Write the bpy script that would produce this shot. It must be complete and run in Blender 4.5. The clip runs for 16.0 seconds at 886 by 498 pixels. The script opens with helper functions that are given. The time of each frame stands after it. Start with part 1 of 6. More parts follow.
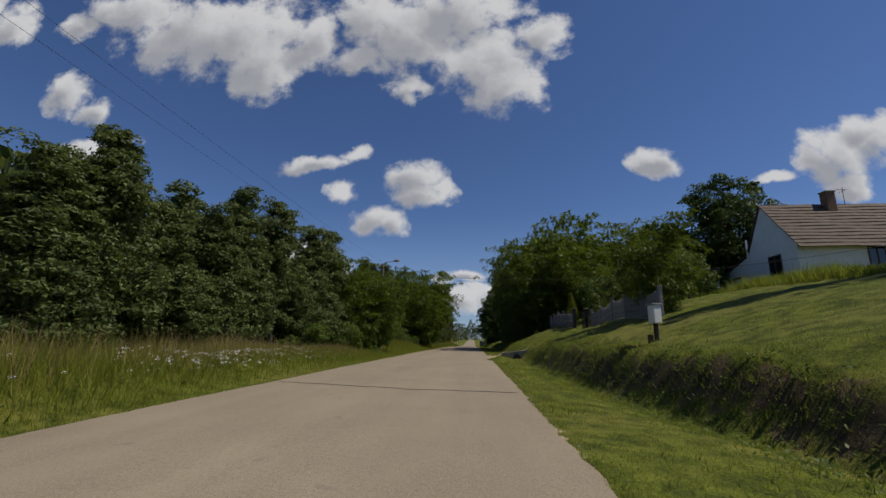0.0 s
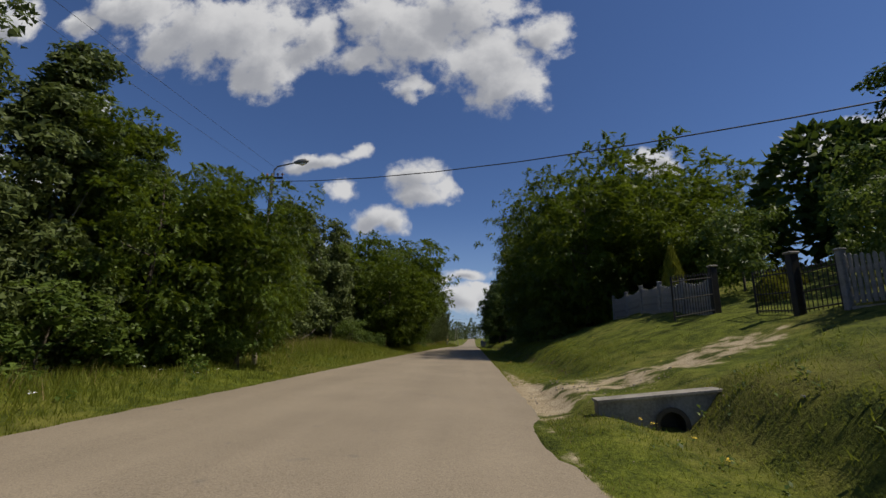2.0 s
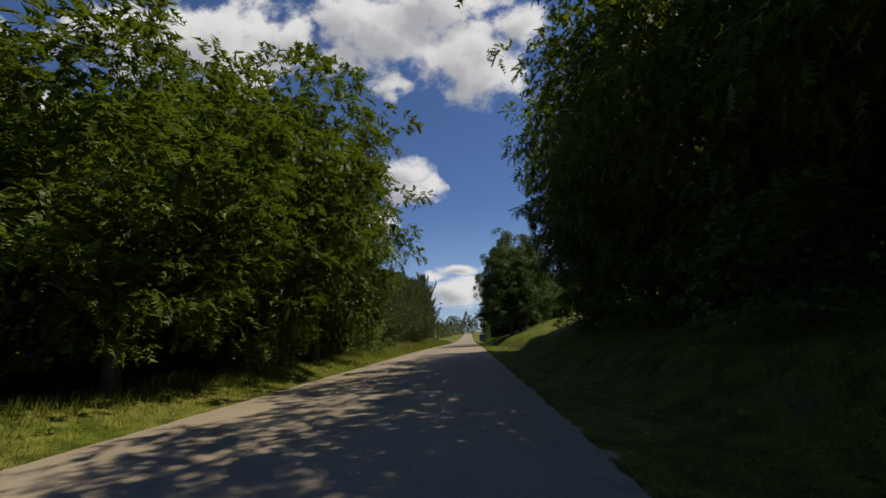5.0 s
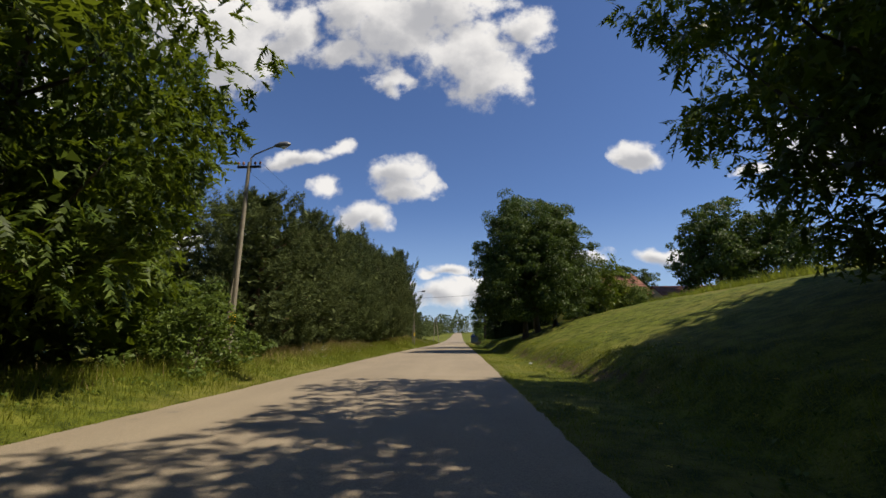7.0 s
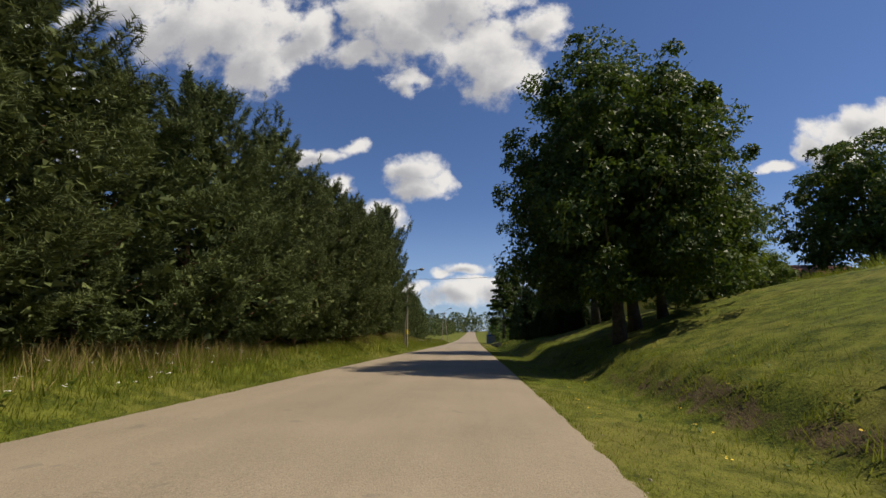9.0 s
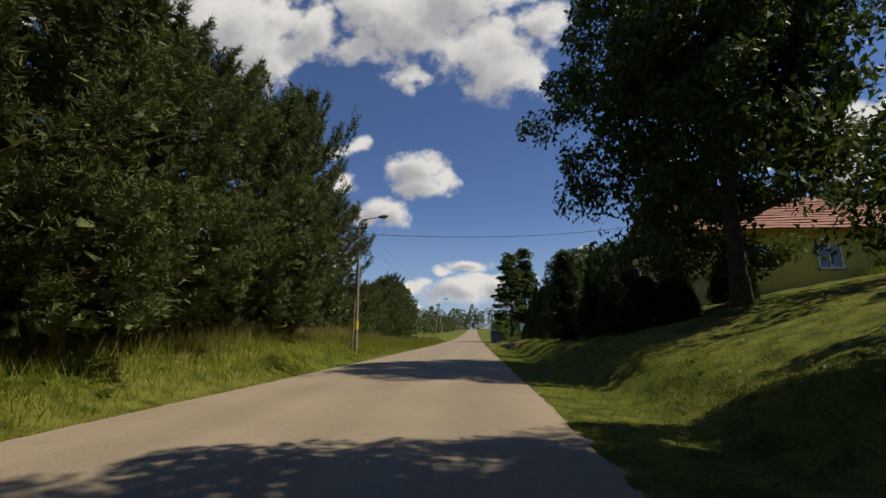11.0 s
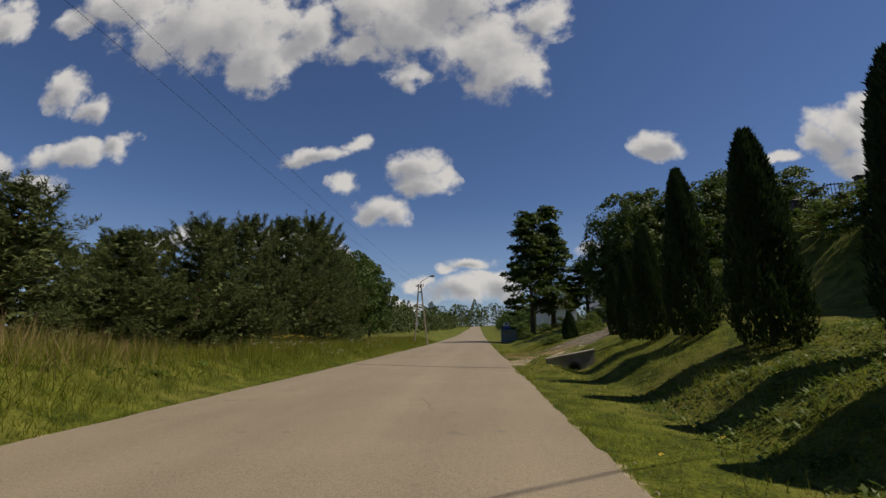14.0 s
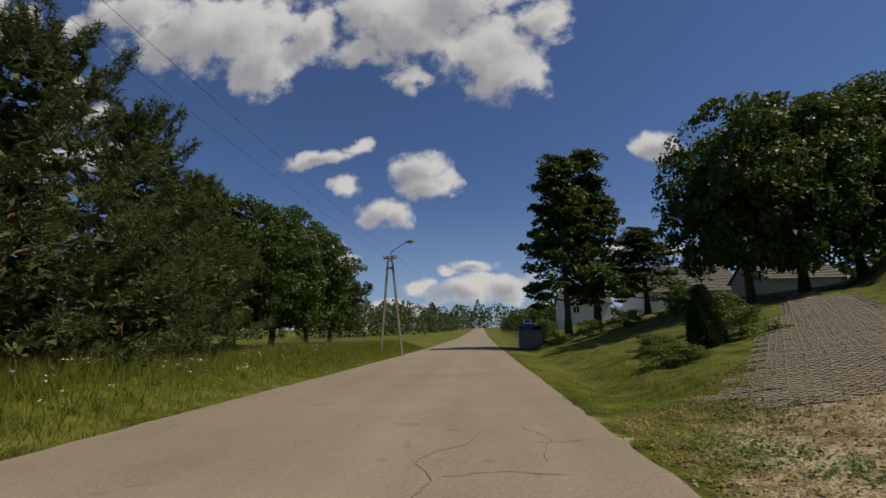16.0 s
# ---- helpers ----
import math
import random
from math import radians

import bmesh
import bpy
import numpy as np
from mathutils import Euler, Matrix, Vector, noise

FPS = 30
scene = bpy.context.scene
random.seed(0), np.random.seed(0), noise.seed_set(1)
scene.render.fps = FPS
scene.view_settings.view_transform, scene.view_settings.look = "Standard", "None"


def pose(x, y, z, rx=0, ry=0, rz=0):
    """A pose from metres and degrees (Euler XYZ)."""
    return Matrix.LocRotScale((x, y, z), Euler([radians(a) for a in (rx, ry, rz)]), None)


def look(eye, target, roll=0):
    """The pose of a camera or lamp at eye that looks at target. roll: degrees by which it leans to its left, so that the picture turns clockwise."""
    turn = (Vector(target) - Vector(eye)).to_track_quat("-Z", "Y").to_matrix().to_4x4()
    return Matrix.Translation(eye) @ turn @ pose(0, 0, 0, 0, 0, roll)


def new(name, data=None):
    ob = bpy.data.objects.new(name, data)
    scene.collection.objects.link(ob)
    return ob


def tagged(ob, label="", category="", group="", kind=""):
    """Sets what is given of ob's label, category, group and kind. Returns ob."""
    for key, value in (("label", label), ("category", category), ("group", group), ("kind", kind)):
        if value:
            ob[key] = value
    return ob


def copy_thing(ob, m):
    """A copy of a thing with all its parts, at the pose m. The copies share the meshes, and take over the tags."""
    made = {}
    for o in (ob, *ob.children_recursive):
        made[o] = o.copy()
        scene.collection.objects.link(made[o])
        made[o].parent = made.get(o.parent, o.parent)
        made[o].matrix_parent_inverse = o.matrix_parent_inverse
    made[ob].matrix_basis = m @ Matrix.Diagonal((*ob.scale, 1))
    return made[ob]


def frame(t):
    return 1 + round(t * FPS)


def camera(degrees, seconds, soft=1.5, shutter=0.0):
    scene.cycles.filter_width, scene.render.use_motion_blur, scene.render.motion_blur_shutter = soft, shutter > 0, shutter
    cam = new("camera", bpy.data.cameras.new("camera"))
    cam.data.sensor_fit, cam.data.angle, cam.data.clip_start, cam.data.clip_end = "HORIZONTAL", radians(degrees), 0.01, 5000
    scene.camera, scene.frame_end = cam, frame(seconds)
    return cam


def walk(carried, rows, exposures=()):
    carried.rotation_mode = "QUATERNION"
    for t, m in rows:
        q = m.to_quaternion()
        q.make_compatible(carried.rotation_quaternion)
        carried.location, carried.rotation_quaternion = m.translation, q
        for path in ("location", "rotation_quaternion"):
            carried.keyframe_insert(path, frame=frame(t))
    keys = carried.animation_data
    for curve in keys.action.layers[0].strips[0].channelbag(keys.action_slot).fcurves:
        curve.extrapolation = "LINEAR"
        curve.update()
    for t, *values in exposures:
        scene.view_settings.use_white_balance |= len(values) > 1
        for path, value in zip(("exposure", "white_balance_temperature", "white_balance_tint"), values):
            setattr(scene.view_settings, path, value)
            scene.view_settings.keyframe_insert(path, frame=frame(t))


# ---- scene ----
# A straight country road between a wood on the left and a grassy bank on the right.
# x points right of the road, y along it, z up.
cam = camera(92.0, 16.0, soft=1.5)
PATH = [
    (0.0, pose(0.103, -2.636, 1.112, 101.95, -0.33, 3.95)),
    (0.5, pose(0.147, 2.580, 1.063, 101.96, -0.35, 4.63)),
    (1.0, pose(0.128, 7.612, 1.112, 102.02, -0.20, 4.16)),
    (1.5, pose(0.145, 12.461, 1.134, 102.05, 0.58, 2.39)),
    (2.0, pose(0.155, 17.236, 1.131, 101.83, -0.64, 4.00)),
    (2.5, pose(0.132, 21.867, 1.121, 101.83, -0.22, 2.46)),
    (3.0, pose(0.162, 26.398, 1.088, 101.77, 0.08, 2.13)),
    (3.5, pose(0.181, 30.859, 1.073, 101.20, -0.84, 4.13)),
    (4.0, pose(0.002, 35.533, 1.063, 100.98, -2.30, 4.33)),
    (4.5, pose(0.015, 40.334, 1.057, 101.43, 1.41, 3.61)),
    (5.0, pose(0.004, 45.096, 1.032, 101.37, 3.53, 3.55)),
    (7.5, pose(-0.041, 68.413, 0.908, 101.05, -0.73, 2.60)),
    (8.0, pose(-0.021, 73.080, 0.866, 100.70, -3.12, 4.37)),
    (8.5, pose(-0.090, 77.378, 0.826, 100.71, -1.79, 4.25)),
    (9.0, pose(-0.090, 81.502, 0.795, 101.04, 0.10, 3.99)),
    (11.5, pose(-0.007, 102.490, 0.571, 100.67, 0.16, 4.24)),
    (12.0, pose(0.018, 106.750, 0.514, 100.64, -0.51, 3.97)),
    (12.5, pose(-0.031, 110.679, 0.434, 100.83, -1.08, 4.94)),
    (13.0, pose(-0.028, 114.673, 0.403, 100.85, 0.16, 5.71)),
    (13.5, pose(-0.003, 118.650, 0.346, 100.70, 0.64, 3.70)),
    (14.0, pose(0.012, 122.663, 0.279, 100.46, 0.88, 4.66)),
    (14.5, pose(-0.121, 126.724, 0.241, 100.50, -0.54, 5.31)),
    (15.0, pose(-0.189, 130.961, 0.248, 100.59, -1.45, 4.27)),
    (15.5, pose(-0.256, 135.253, 0.164, 100.76, 1.53, 4.59)),
    (16.0, pose(-0.323, 139.544, 0.069, 100.75, 1.16, 5.04)),
]
walk(cam, PATH, exposures=[(0.0, -0.05, 6500, 10), (1.5, 0.0, 6500, 10), (3.5, 0.22, 6700, 10), (5.0, 0.28, 6700, 10), (7.5, 0.58, 6900, 10), (9.0, 0.42, 6900, 10),
                            (11.5, 0.20, 6950, 10), (12.5, 0.08, 6850, 10), (14.5, -0.05, 6950, 10), (16.0, -0.07, 6850, 10)])

# ---------------------------------------------------------------- sky and sun
SUN_EL, SUN_AZ = radians(57), radians(96)   # azimuth clockwise from +y
sun = new("sun", bpy.data.lights.new("sun", "SUN"))
sun.data.energy, sun.data.angle, sun.data.color = 3.95, radians(0.55), (1.0, 0.91, 0.76)
sun.matrix_world = look((0, 0, 0), (-math.sin(SUN_AZ) * math.cos(SUN_EL), -math.cos(SUN_AZ) * math.cos(SUN_EL), -math.sin(SUN_EL)))
scene.view_settings.exposure = 0.0

# Fair-weather clouds: centre and half-size of each lobe, as tangents of bearing and height
CLOUD_BIG = [(-0.681, 0.832, 0.323, 0.140), (-0.843, 0.804, 0.125, 0.092), (-0.558, 0.738, 0.127, 0.107), (-0.945, 0.920, 0.137, 0.077),
             (-0.421, 0.802, 0.095, 0.099), (-0.141, 0.806, 0.212, 0.125), (0.040, 0.712, 0.139, 0.137), (0.096, 0.628, 0.107, 0.073),
             (-0.019, 0.870, 0.166, 0.108), (0.189, 0.789, 0.073, 0.060), (-0.282, 0.866, 0.094, 0.110), (-0.292, 0.727, 0.122, 0.052),
             (-1.111, 0.882, 0.078, 0.042), (-1.032, 0.925, 0.104, 0.058), (-0.168, 0.638, 0.056, 0.030), (-0.584, 0.670, 0.071, 0.048)]
CLOUD_MID = [(-0.374, 0.444, 0.091, 0.022), (-0.433, 0.439, 0.059, 0.020), (-0.294, 0.463, 0.035, 0.023), (-0.136, 0.402, 0.068, 0.042),
             (-0.126, 0.357, 0.067, 0.033), (-0.077, 0.371, 0.034, 0.024), (-0.330, 0.352, 0.036, 0.032), (-0.234, 0.299, 0.054, 0.038),
             (-0.198, 0.283, 0.047, 0.035), (-0.262, 0.284, 0.030, 0.024)]
CLOUD_RIGHT = [(0.449, 0.418, 0.050, 0.035), (0.428, 0.404, 0.045, 0.023), (0.869, 0.436, 0.105, 0.079), (0.923, 0.492, 0.056, 0.044),
               (0.815, 0.409, 0.056, 0.057), (0.962, 0.462, 0.062, 0.072), (0.702, 0.372, 0.040, 0.014), (0.867, 0.352, 0.073, 0.028)]
CLOUD_LEFT = [(-1.333, 0.893, 0.075, 0.068), (-1.128, 0.665, 0.064, 0.057), (-1.026, 0.610, 0.053, 0.041), (-1.064, 0.470, 0.153, 0.043),
              (-0.934, 0.503, 0.048, 0.036), (-1.161, 0.392, 0.080, 0.032), (-1.463, 0.948, 0.110, 0.100), (-1.370, 0.445, 0.133, 0.050)]
CLOUD_LOW = [(-0.011, 0.148, 0.045, 0.013), (-0.029, 0.092, 0.066, 0.022), (0.017, 0.112, 0.029, 0.013), (-0.135, 0.100, 0.032, 0.011),
             (-0.075, 0.132, 0.024, 0.011), (0.057, 0.105, 0.039, 0.016), (-0.379, 0.188, 0.056, 0.042), (-0.194, 0.053, 0.053, 0.018),
             (0.305, 0.170, 0.051, 0.019), (0.482, 0.169, 0.062, 0.021), (-0.820, 0.215, 0.089, 0.027), (-0.704, 0.222, 0.088, 0.033),
             (-0.500, 0.222, 0.110, 0.038), (-0.423, 0.193, 0.075, 0.050), (-0.357, 0.158, 0.063, 0.026), (0.071, 0.094, 0.045, 0.022)]


class Nodes:
    """Short hand for building node trees."""

    def __init__(self, tree):
        self.tree = tree
        tree.nodes.clear()

    def add(self, kind):
        return self.tree.nodes.new(kind)

    def link(self, a, b):
        self.tree.links.new(a, b)

    def put(self, socket, value):
        if isinstance(value, bpy.types.NodeSocket):
            self.link(value, socket)
        else:
            socket.default_value = value

    def math(self, op, a, b=0.0, c=None, clamp=False):
        node = self.add("ShaderNodeMath")
        node.operation, node.use_clamp = op, clamp
        self.put(node.inputs[0], a)
        self.put(node.inputs[1], b)
        if c is not None:
            self.put(node.inputs[2], c)
        return node.outputs[0]

    def vmath(self, op, a, b=(0, 0, 0), c=None):
        node = self.add("ShaderNodeVectorMath")
        node.operation = op
        self.put(node.inputs[0], a)
        self.put(node.inputs[1], b)
        if c is not None:
            self.put(node.inputs[2], c)
        return node.outputs["Value"] if op in ("LENGTH", "DOT_PRODUCT") else node.outputs[0]

    def ramp(self, value, lo, hi, a=0.0, b=1.0):
        node = self.add("ShaderNodeMapRange")
        node.interpolation_type = "SMOOTHSTEP"
        for socket, v in zip(node.inputs, (value, lo, hi, a, b)):
            self.put(socket, v)
        return node.outputs[0]

    def noise(self, vector, scale, detail=4.0, rough=0.55):
        node = self.add("ShaderNodeTexNoise")
        if vector is not None:
            self.link(vector, node.inputs["Vector"])
        node.inputs["Scale"].default_value, node.inputs["Detail"].default_value, node.inputs["Roughness"].default_value = scale, detail, rough
        return node.outputs["Fac"]

    def mix(self, fac, a, b, blend="MIX"):
        node = self.add("ShaderNodeMix")
        node.data_type, node.blend_type = "RGBA", blend
        self.put(node.inputs[0], fac)
        self.put(node.inputs[6], a)
        self.put(node.inputs[7], b)
        return node.outputs[2]


world = bpy.data.worlds.new("sky")
scene.world = world
world.use_nodes = True
n = Nodes(world.node_tree)
sky = n.add("ShaderNodeTexSky")
sky.sky_type, sky.sun_disc, sky.sun_elevation, sky.sun_rotation = "NISHITA", False, SUN_EL, SUN_AZ
sky.altitude, sky.air_density, sky.dust_density, sky.ozone_density = 200, 1.0, 0.1, 2.8
way = n.add("ShaderNodeTexCoord").outputs["Generated"]
sep = n.add("ShaderNodeSeparateXYZ")
n.link(way, sep.inputs[0])
ahead = n.math("MAXIMUM", sep.outputs[1], 0.02)
uu, vv = n.math("DIVIDE", sep.outputs[0], ahead), n.math("DIVIDE", sep.outputs[2], ahead)
flat = n.add("ShaderNodeCombineXYZ")
n.link(uu, flat.inputs[0]), n.link(vv, flat.inputs[1])
puff = n.noise(flat.outputs[0], 13.0, 10.0, 0.60)
warp_node = n.add("ShaderNodeTexNoise")
n.link(flat.outputs[0], warp_node.inputs["Vector"])
warp_node.inputs["Scale"].default_value, warp_node.inputs["Detail"].default_value = 9.0, 6.0
warp = n.vmath("MULTIPLY_ADD", warp_node.outputs["Color"], (0.12, 0.09, 0), n.vmath("ADD", flat.outputs[0], (-0.06, -0.045, 0)))
field, lee = None, None
for u, v, ru, rv in CLOUD_BIG + CLOUD_MID + CLOUD_RIGHT + CLOUD_LEFT + CLOUD_LOW:
    swell = 1.8 if v < 0.16 else 1.2 if ru > 0.09 else 1.42
    rel = n.vmath("MULTIPLY", n.vmath("SUBTRACT", warp, (u, v, 0)), (1 / (swell * ru), 1 / (swell * rv), 0))
    lobe = n.math("SUBTRACT", 1.0, n.vmath("LENGTH", rel), clamp=True)
    field = lobe if field is None else n.math("MAXIMUM", field, lobe)
    if ru > 0.04:
        rel = n.vmath("MULTIPLY", n.vmath("SUBTRACT", warp, (u - 0.35 * ru, v - 0.55 * rv, 0)), (1 / (1.2 * ru), 1 / (1.2 * rv), 0))
        shade = n.math("SUBTRACT", 1.0, n.vmath("LENGTH", rel), clamp=True)
        lee = shade if lee is None else n.math("MAXIMUM", lee, shade)
# clouds out of the mapped part of the sky, overhead and behind
span = n.vmath("MULTIPLY", way, (2.2, 2.2, 4.0))
others = n.ramp(n.noise(span, 1.4, 5.0, 0.6), 0.60, 0.72)
behind = n.ramp(sep.outputs[1], 0.30, 0.10)
overhead = n.ramp(vv, 1.0, 1.25)
side = n.ramp(n.math("ABSOLUTE", uu), 1.55, 1.75)
outside = n.math("MAXIMUM", n.math("MAXIMUM", behind, overhead), side)
inside = n.ramp(n.math("ADD", field, n.math("MULTIPLY", n.math("SUBTRACT", puff, 0.5), 1.7)), 0.05, 0.60)
inside = n.math("MULTIPLY", inside, n.ramp(field, 0.0, 0.10))
cover = n.math("ADD", n.math("MULTIPLY", inside, n.math("SUBTRACT", 1.0, outside)), n.math("MULTIPLY", others, outside), clamp=True)
cover = n.math("MULTIPLY", cover, n.ramp(sep.outputs[2], 0.0, 0.05))
billow = n.math("SUBTRACT", n.noise(flat.outputs[0], 8.0, 7.0, 0.58), 0.5)
fleck = n.math("SUBTRACT", n.noise(flat.outputs[0], 30.0, 6.0, 0.6), 0.5)
thick = n.ramp(n.math("ADD", n.math("MULTIPLY", lee, 0.95), n.math("ADD", n.math("MULTIPLY", billow, 1.1), n.math("MULTIPLY", fleck, 0.16))), 0.02, 0.85)
cloud = n.mix(thick, (0.61, 0.61, 0.615, 1), (0.32, 0.33, 0.36, 1))
deep = n.mix(1.0, sky.outputs[0], (0.047, 0.056, 0.075, 1), "MULTIPLY")
deep = n.mix(n.ramp(sep.outputs[2], 0.30, 0.03, 0.0, 0.45), deep, (0.25, 0.355, 0.54, 1))   # haze towards the horizon
out = n.add("ShaderNodeOutputWorld")
back = n.add("ShaderNodeBackground")
n.link(n.mix(n.math("MULTIPLY", cover, 0.97), deep, cloud), back.inputs[0])
back.inputs[1].default_value = 1.0
n.link(back.outputs[0], out.inputs[0])

# ---------------------------------------------------------------- materials
def material(name, build):
    m = bpy.data.materials.new(name)
    m.use_nodes = True
    k = Nodes(m.node_tree)
    o = k.add("ShaderNodeOutputMaterial")
    k.link(build(k), o.inputs[0])
    return m


def surface(k, color, rough=0.8, bump=None, strength=0.3, distance=0.02, metal=0.0, spec=0.5):
    b = k.add("ShaderNodeBsdfPrincipled")
    k.put(b.inputs["Base Color"], color)
    k.put(b.inputs["Roughness"], rough)
    k.put(b.inputs["Metallic"], metal)
    k.put(b.inputs["Specular IOR Level"], spec)
    if bump is not None:
        node = k.add("ShaderNodeBump")
        node.inputs["Strength"].default_value, node.inputs["Distance"].default_value = strength, distance
        k.link(bump, node.inputs["Height"])
        k.link(node.outputs[0], b.inputs["Normal"])
    return b.outputs[0]


def place_of(k):
    return k.add("ShaderNodeNewGeometry").outputs["Position"]


def object_of(k):
    return k.add("ShaderNodeTexCoord").outputs["Object"]


def plain(name, a, b, rough=0.7, scale=8.0, metal=0.0, strength=0.2, spec=0.5):
    """Two tones in a blotchy mix with fine grain on top."""
    def build(k):
        at = object_of(k)
        f = k.math("MULTIPLY_ADD", k.noise(at, scale * 9, 3.0), 0.45, k.math("MULTIPLY", k.noise(at, scale, 4.0), 0.6))
        return surface(k, k.mix(k.ramp(f, 0.3, 0.75), (*a, 1), (*b, 1)), rough, k.noise(at, scale * 9, 3.0), strength, 0.01, metal, spec)
    return material(name, build)


def leafy(name, dark, light, through_color, gloss=0.45, glow=0.35):
    """Leaves: tone by leaf and by plant, half of the light passing through."""
    def build(k):
        by_leaf = k.add("ShaderNodeNewGeometry").outputs["Random Per Island"]
        by_plant = k.add("ShaderNodeObjectInfo").outputs["Random"]
        f = k.math("ADD", k.math("MULTIPLY", by_leaf, 0.6), k.math("MULTIPLY", k.noise(place_of(k), 0.7, 3.0), 0.7))
        col = k.mix(k.ramp(f, 0.30, 1.02), (*dark, 1), (*light, 1))
        col = k.mix(k.math("MULTIPLY", by_plant, 0.22), col, (light[0] * 1.15, light[1] * 0.95, light[2] * 0.9, 1))
        b = surface(k, col, gloss, spec=0.2)
        t = k.add("ShaderNodeBsdfTranslucent")
        t.inputs[0].default_value = (*through_color, 1)
        mixed = k.add("ShaderNodeMixShader")
        mixed.inputs[0].default_value = glow
        k.link(b, mixed.inputs[1])
        k.link(t.outputs[0], mixed.inputs[2])
        return mixed.outputs[0]
    return material(name, build)


def asphalt(k):
    at = place_of(k)
    grit = k.noise(at, 90.0, 2.0, 0.7)
    stone = k.add("ShaderNodeTexVoronoi")
    k.link(at, stone.inputs["Vector"])
    stone.inputs["Scale"].default_value = 55.0
    lanes = k.noise(k.vmath("MULTIPLY", at, (1.1, 0.05, 1.0)), 1.0, 4.0)
    patch = k.noise(at, 0.5, 5.0, 0.6)
    f = k.math("ADD", k.math("MULTIPLY_ADD", k.noise(at, 30.0, 3.0, 0.6), 0.22, k.math("MULTIPLY", grit, 0.58)), k.math("MULTIPLY_ADD", lanes, 0.20, k.math("MULTIPLY", patch, 0.20)))
    col = k.mix(k.ramp(f, 0.35, 0.85), (0.140, 0.114, 0.081, 1), (0.355, 0.293, 0.208, 1))
    col = k.mix(k.ramp(stone.outputs["Distance"], 0.5, 0.1, 0.0, 0.35), col, (0.32, 0.28, 0.225, 1))
    spots = k.ramp(k.noise(at, 2.4, 2.0, 0.4), 0.70, 0.74, 0.0, 0.35)
    col = k.mix(spots, col, (0.12, 0.11, 0.10, 1))
    return surface(k, col, 0.85, k.math("ADD", grit, stone.outputs["Distance"]), 0.35, 0.006, spec=0.3)


def ground_skin(k):
    """Turf, with worn soil where paint 'soil' says and straw in dry patches."""
    at = place_of(k)
    soil = k.add("ShaderNodeVertexColor")
    soil.layer_name = "soil"
    part_of = k.add("ShaderNodeSeparateColor")
    k.link(soil.outputs[0], part_of.inputs[0])
    fine, mid, wide = k.noise(at, 24.0, 4.0, 0.7), k.noise(at, 2.3, 4.0), k.noise(at, 0.25, 3.0)
    green = k.mix(k.ramp(k.math("ADD", k.math("MULTIPLY", fine, 0.6), k.math("MULTIPLY", mid, 0.5)), 0.38, 0.74), (0.024, 0.036, 0.005, 1), (0.150, 0.178, 0.019, 1))
    green = k.mix(k.ramp(k.math("ADD", wide, k.math("MULTIPLY", k.math("SUBTRACT", mid, 0.5), 0.6)), 0.42, 0.70, 0.0, 0.5), green, (0.190, 0.165, 0.045, 1))
    sand = k.mix(k.ramp(k.math("ADD", k.math("MULTIPLY", fine, 0.5), k.math("MULTIPLY", mid, 0.5)), 0.35, 0.7), (0.27, 0.21, 0.125, 1), (0.50, 0.42, 0.29, 1))
    dirt = k.mix(k.ramp(mid, 0.4, 0.65), (0.035, 0.026, 0.016, 1), (0.10, 0.075, 0.04, 1))
    gravel_amount = k.ramp(k.math("ADD", part_of.outputs[0], k.math("MULTIPLY", k.math("SUBTRACT", mid, 0.5), 1.1)), 0.42, 0.62)
    dirt_amount = k.ramp(k.math("ADD", part_of.outputs[1], k.math("MULTIPLY", k.math("SUBTRACT", mid, 0.5), 1.3)), 0.45, 0.7)
    col = k.mix(dirt_amount, k.mix(gravel_amount, green, sand), dirt)
    return surface(k, col, 0.95, k.math("ADD", fine, k.math("MULTIPLY", mid, 0.8)), 0.75, 0.05, spec=0.15)


M_ASPHALT = material("asphalt", asphalt)
M_GROUND = material("turf", ground_skin)
# Road tar; its black also stands for the dark inside the drain pipes.
M_TAR_AND_PIPE_DARK = plain("tar", (0.012, 0.012, 0.012), (0.03, 0.028, 0.026), 0.5)
M_CRACK = plain("crack_dust", (0.075, 0.062, 0.046), (0.115, 0.095, 0.07), 0.9)
M_ACACIA = leafy("acacia_leaf", (0.017, 0.036, 0.005), (0.105, 0.155, 0.016), (0.21, 0.28, 0.02), 0.5, 0.28)
M_BIRCH = leafy("birch_leaf", (0.036, 0.057, 0.017), (0.118, 0.152, 0.046), (0.17, 0.22, 0.05), 0.55, 0.22)
M_DARKLEAF = leafy("oak_leaf", (0.018, 0.038, 0.008), (0.072, 0.110, 0.020), (0.12, 0.18, 0.025), 0.5, 0.2)
M_PINE = leafy("pine_needle", (0.026, 0.045, 0.014), (0.138, 0.172, 0.060), (0.13, 0.16, 0.045), 0.7, 0.17)
M_THUJA = leafy("thuja_scale", (0.012, 0.030, 0.010), (0.035, 0.062, 0.016), (0.04, 0.07, 0.02), 0.6, 0.2)
M_GOLDTHUJA = leafy("golden_thuja", (0.09, 0.12, 0.012), (0.22, 0.24, 0.03), (0.25, 0.26, 0.03), 0.6, 0.3)
M_SHRUB = leafy("shrub_leaf", (0.030, 0.060, 0.010), (0.105, 0.155, 0.026), (0.18, 0.25, 0.04), 0.5, 0.25)
M_BLADE = leafy("grass_blade", (0.068, 0.094, 0.010), (0.200, 0.222, 0.028), (0.25, 0.29, 0.032), 0.6, 0.42)
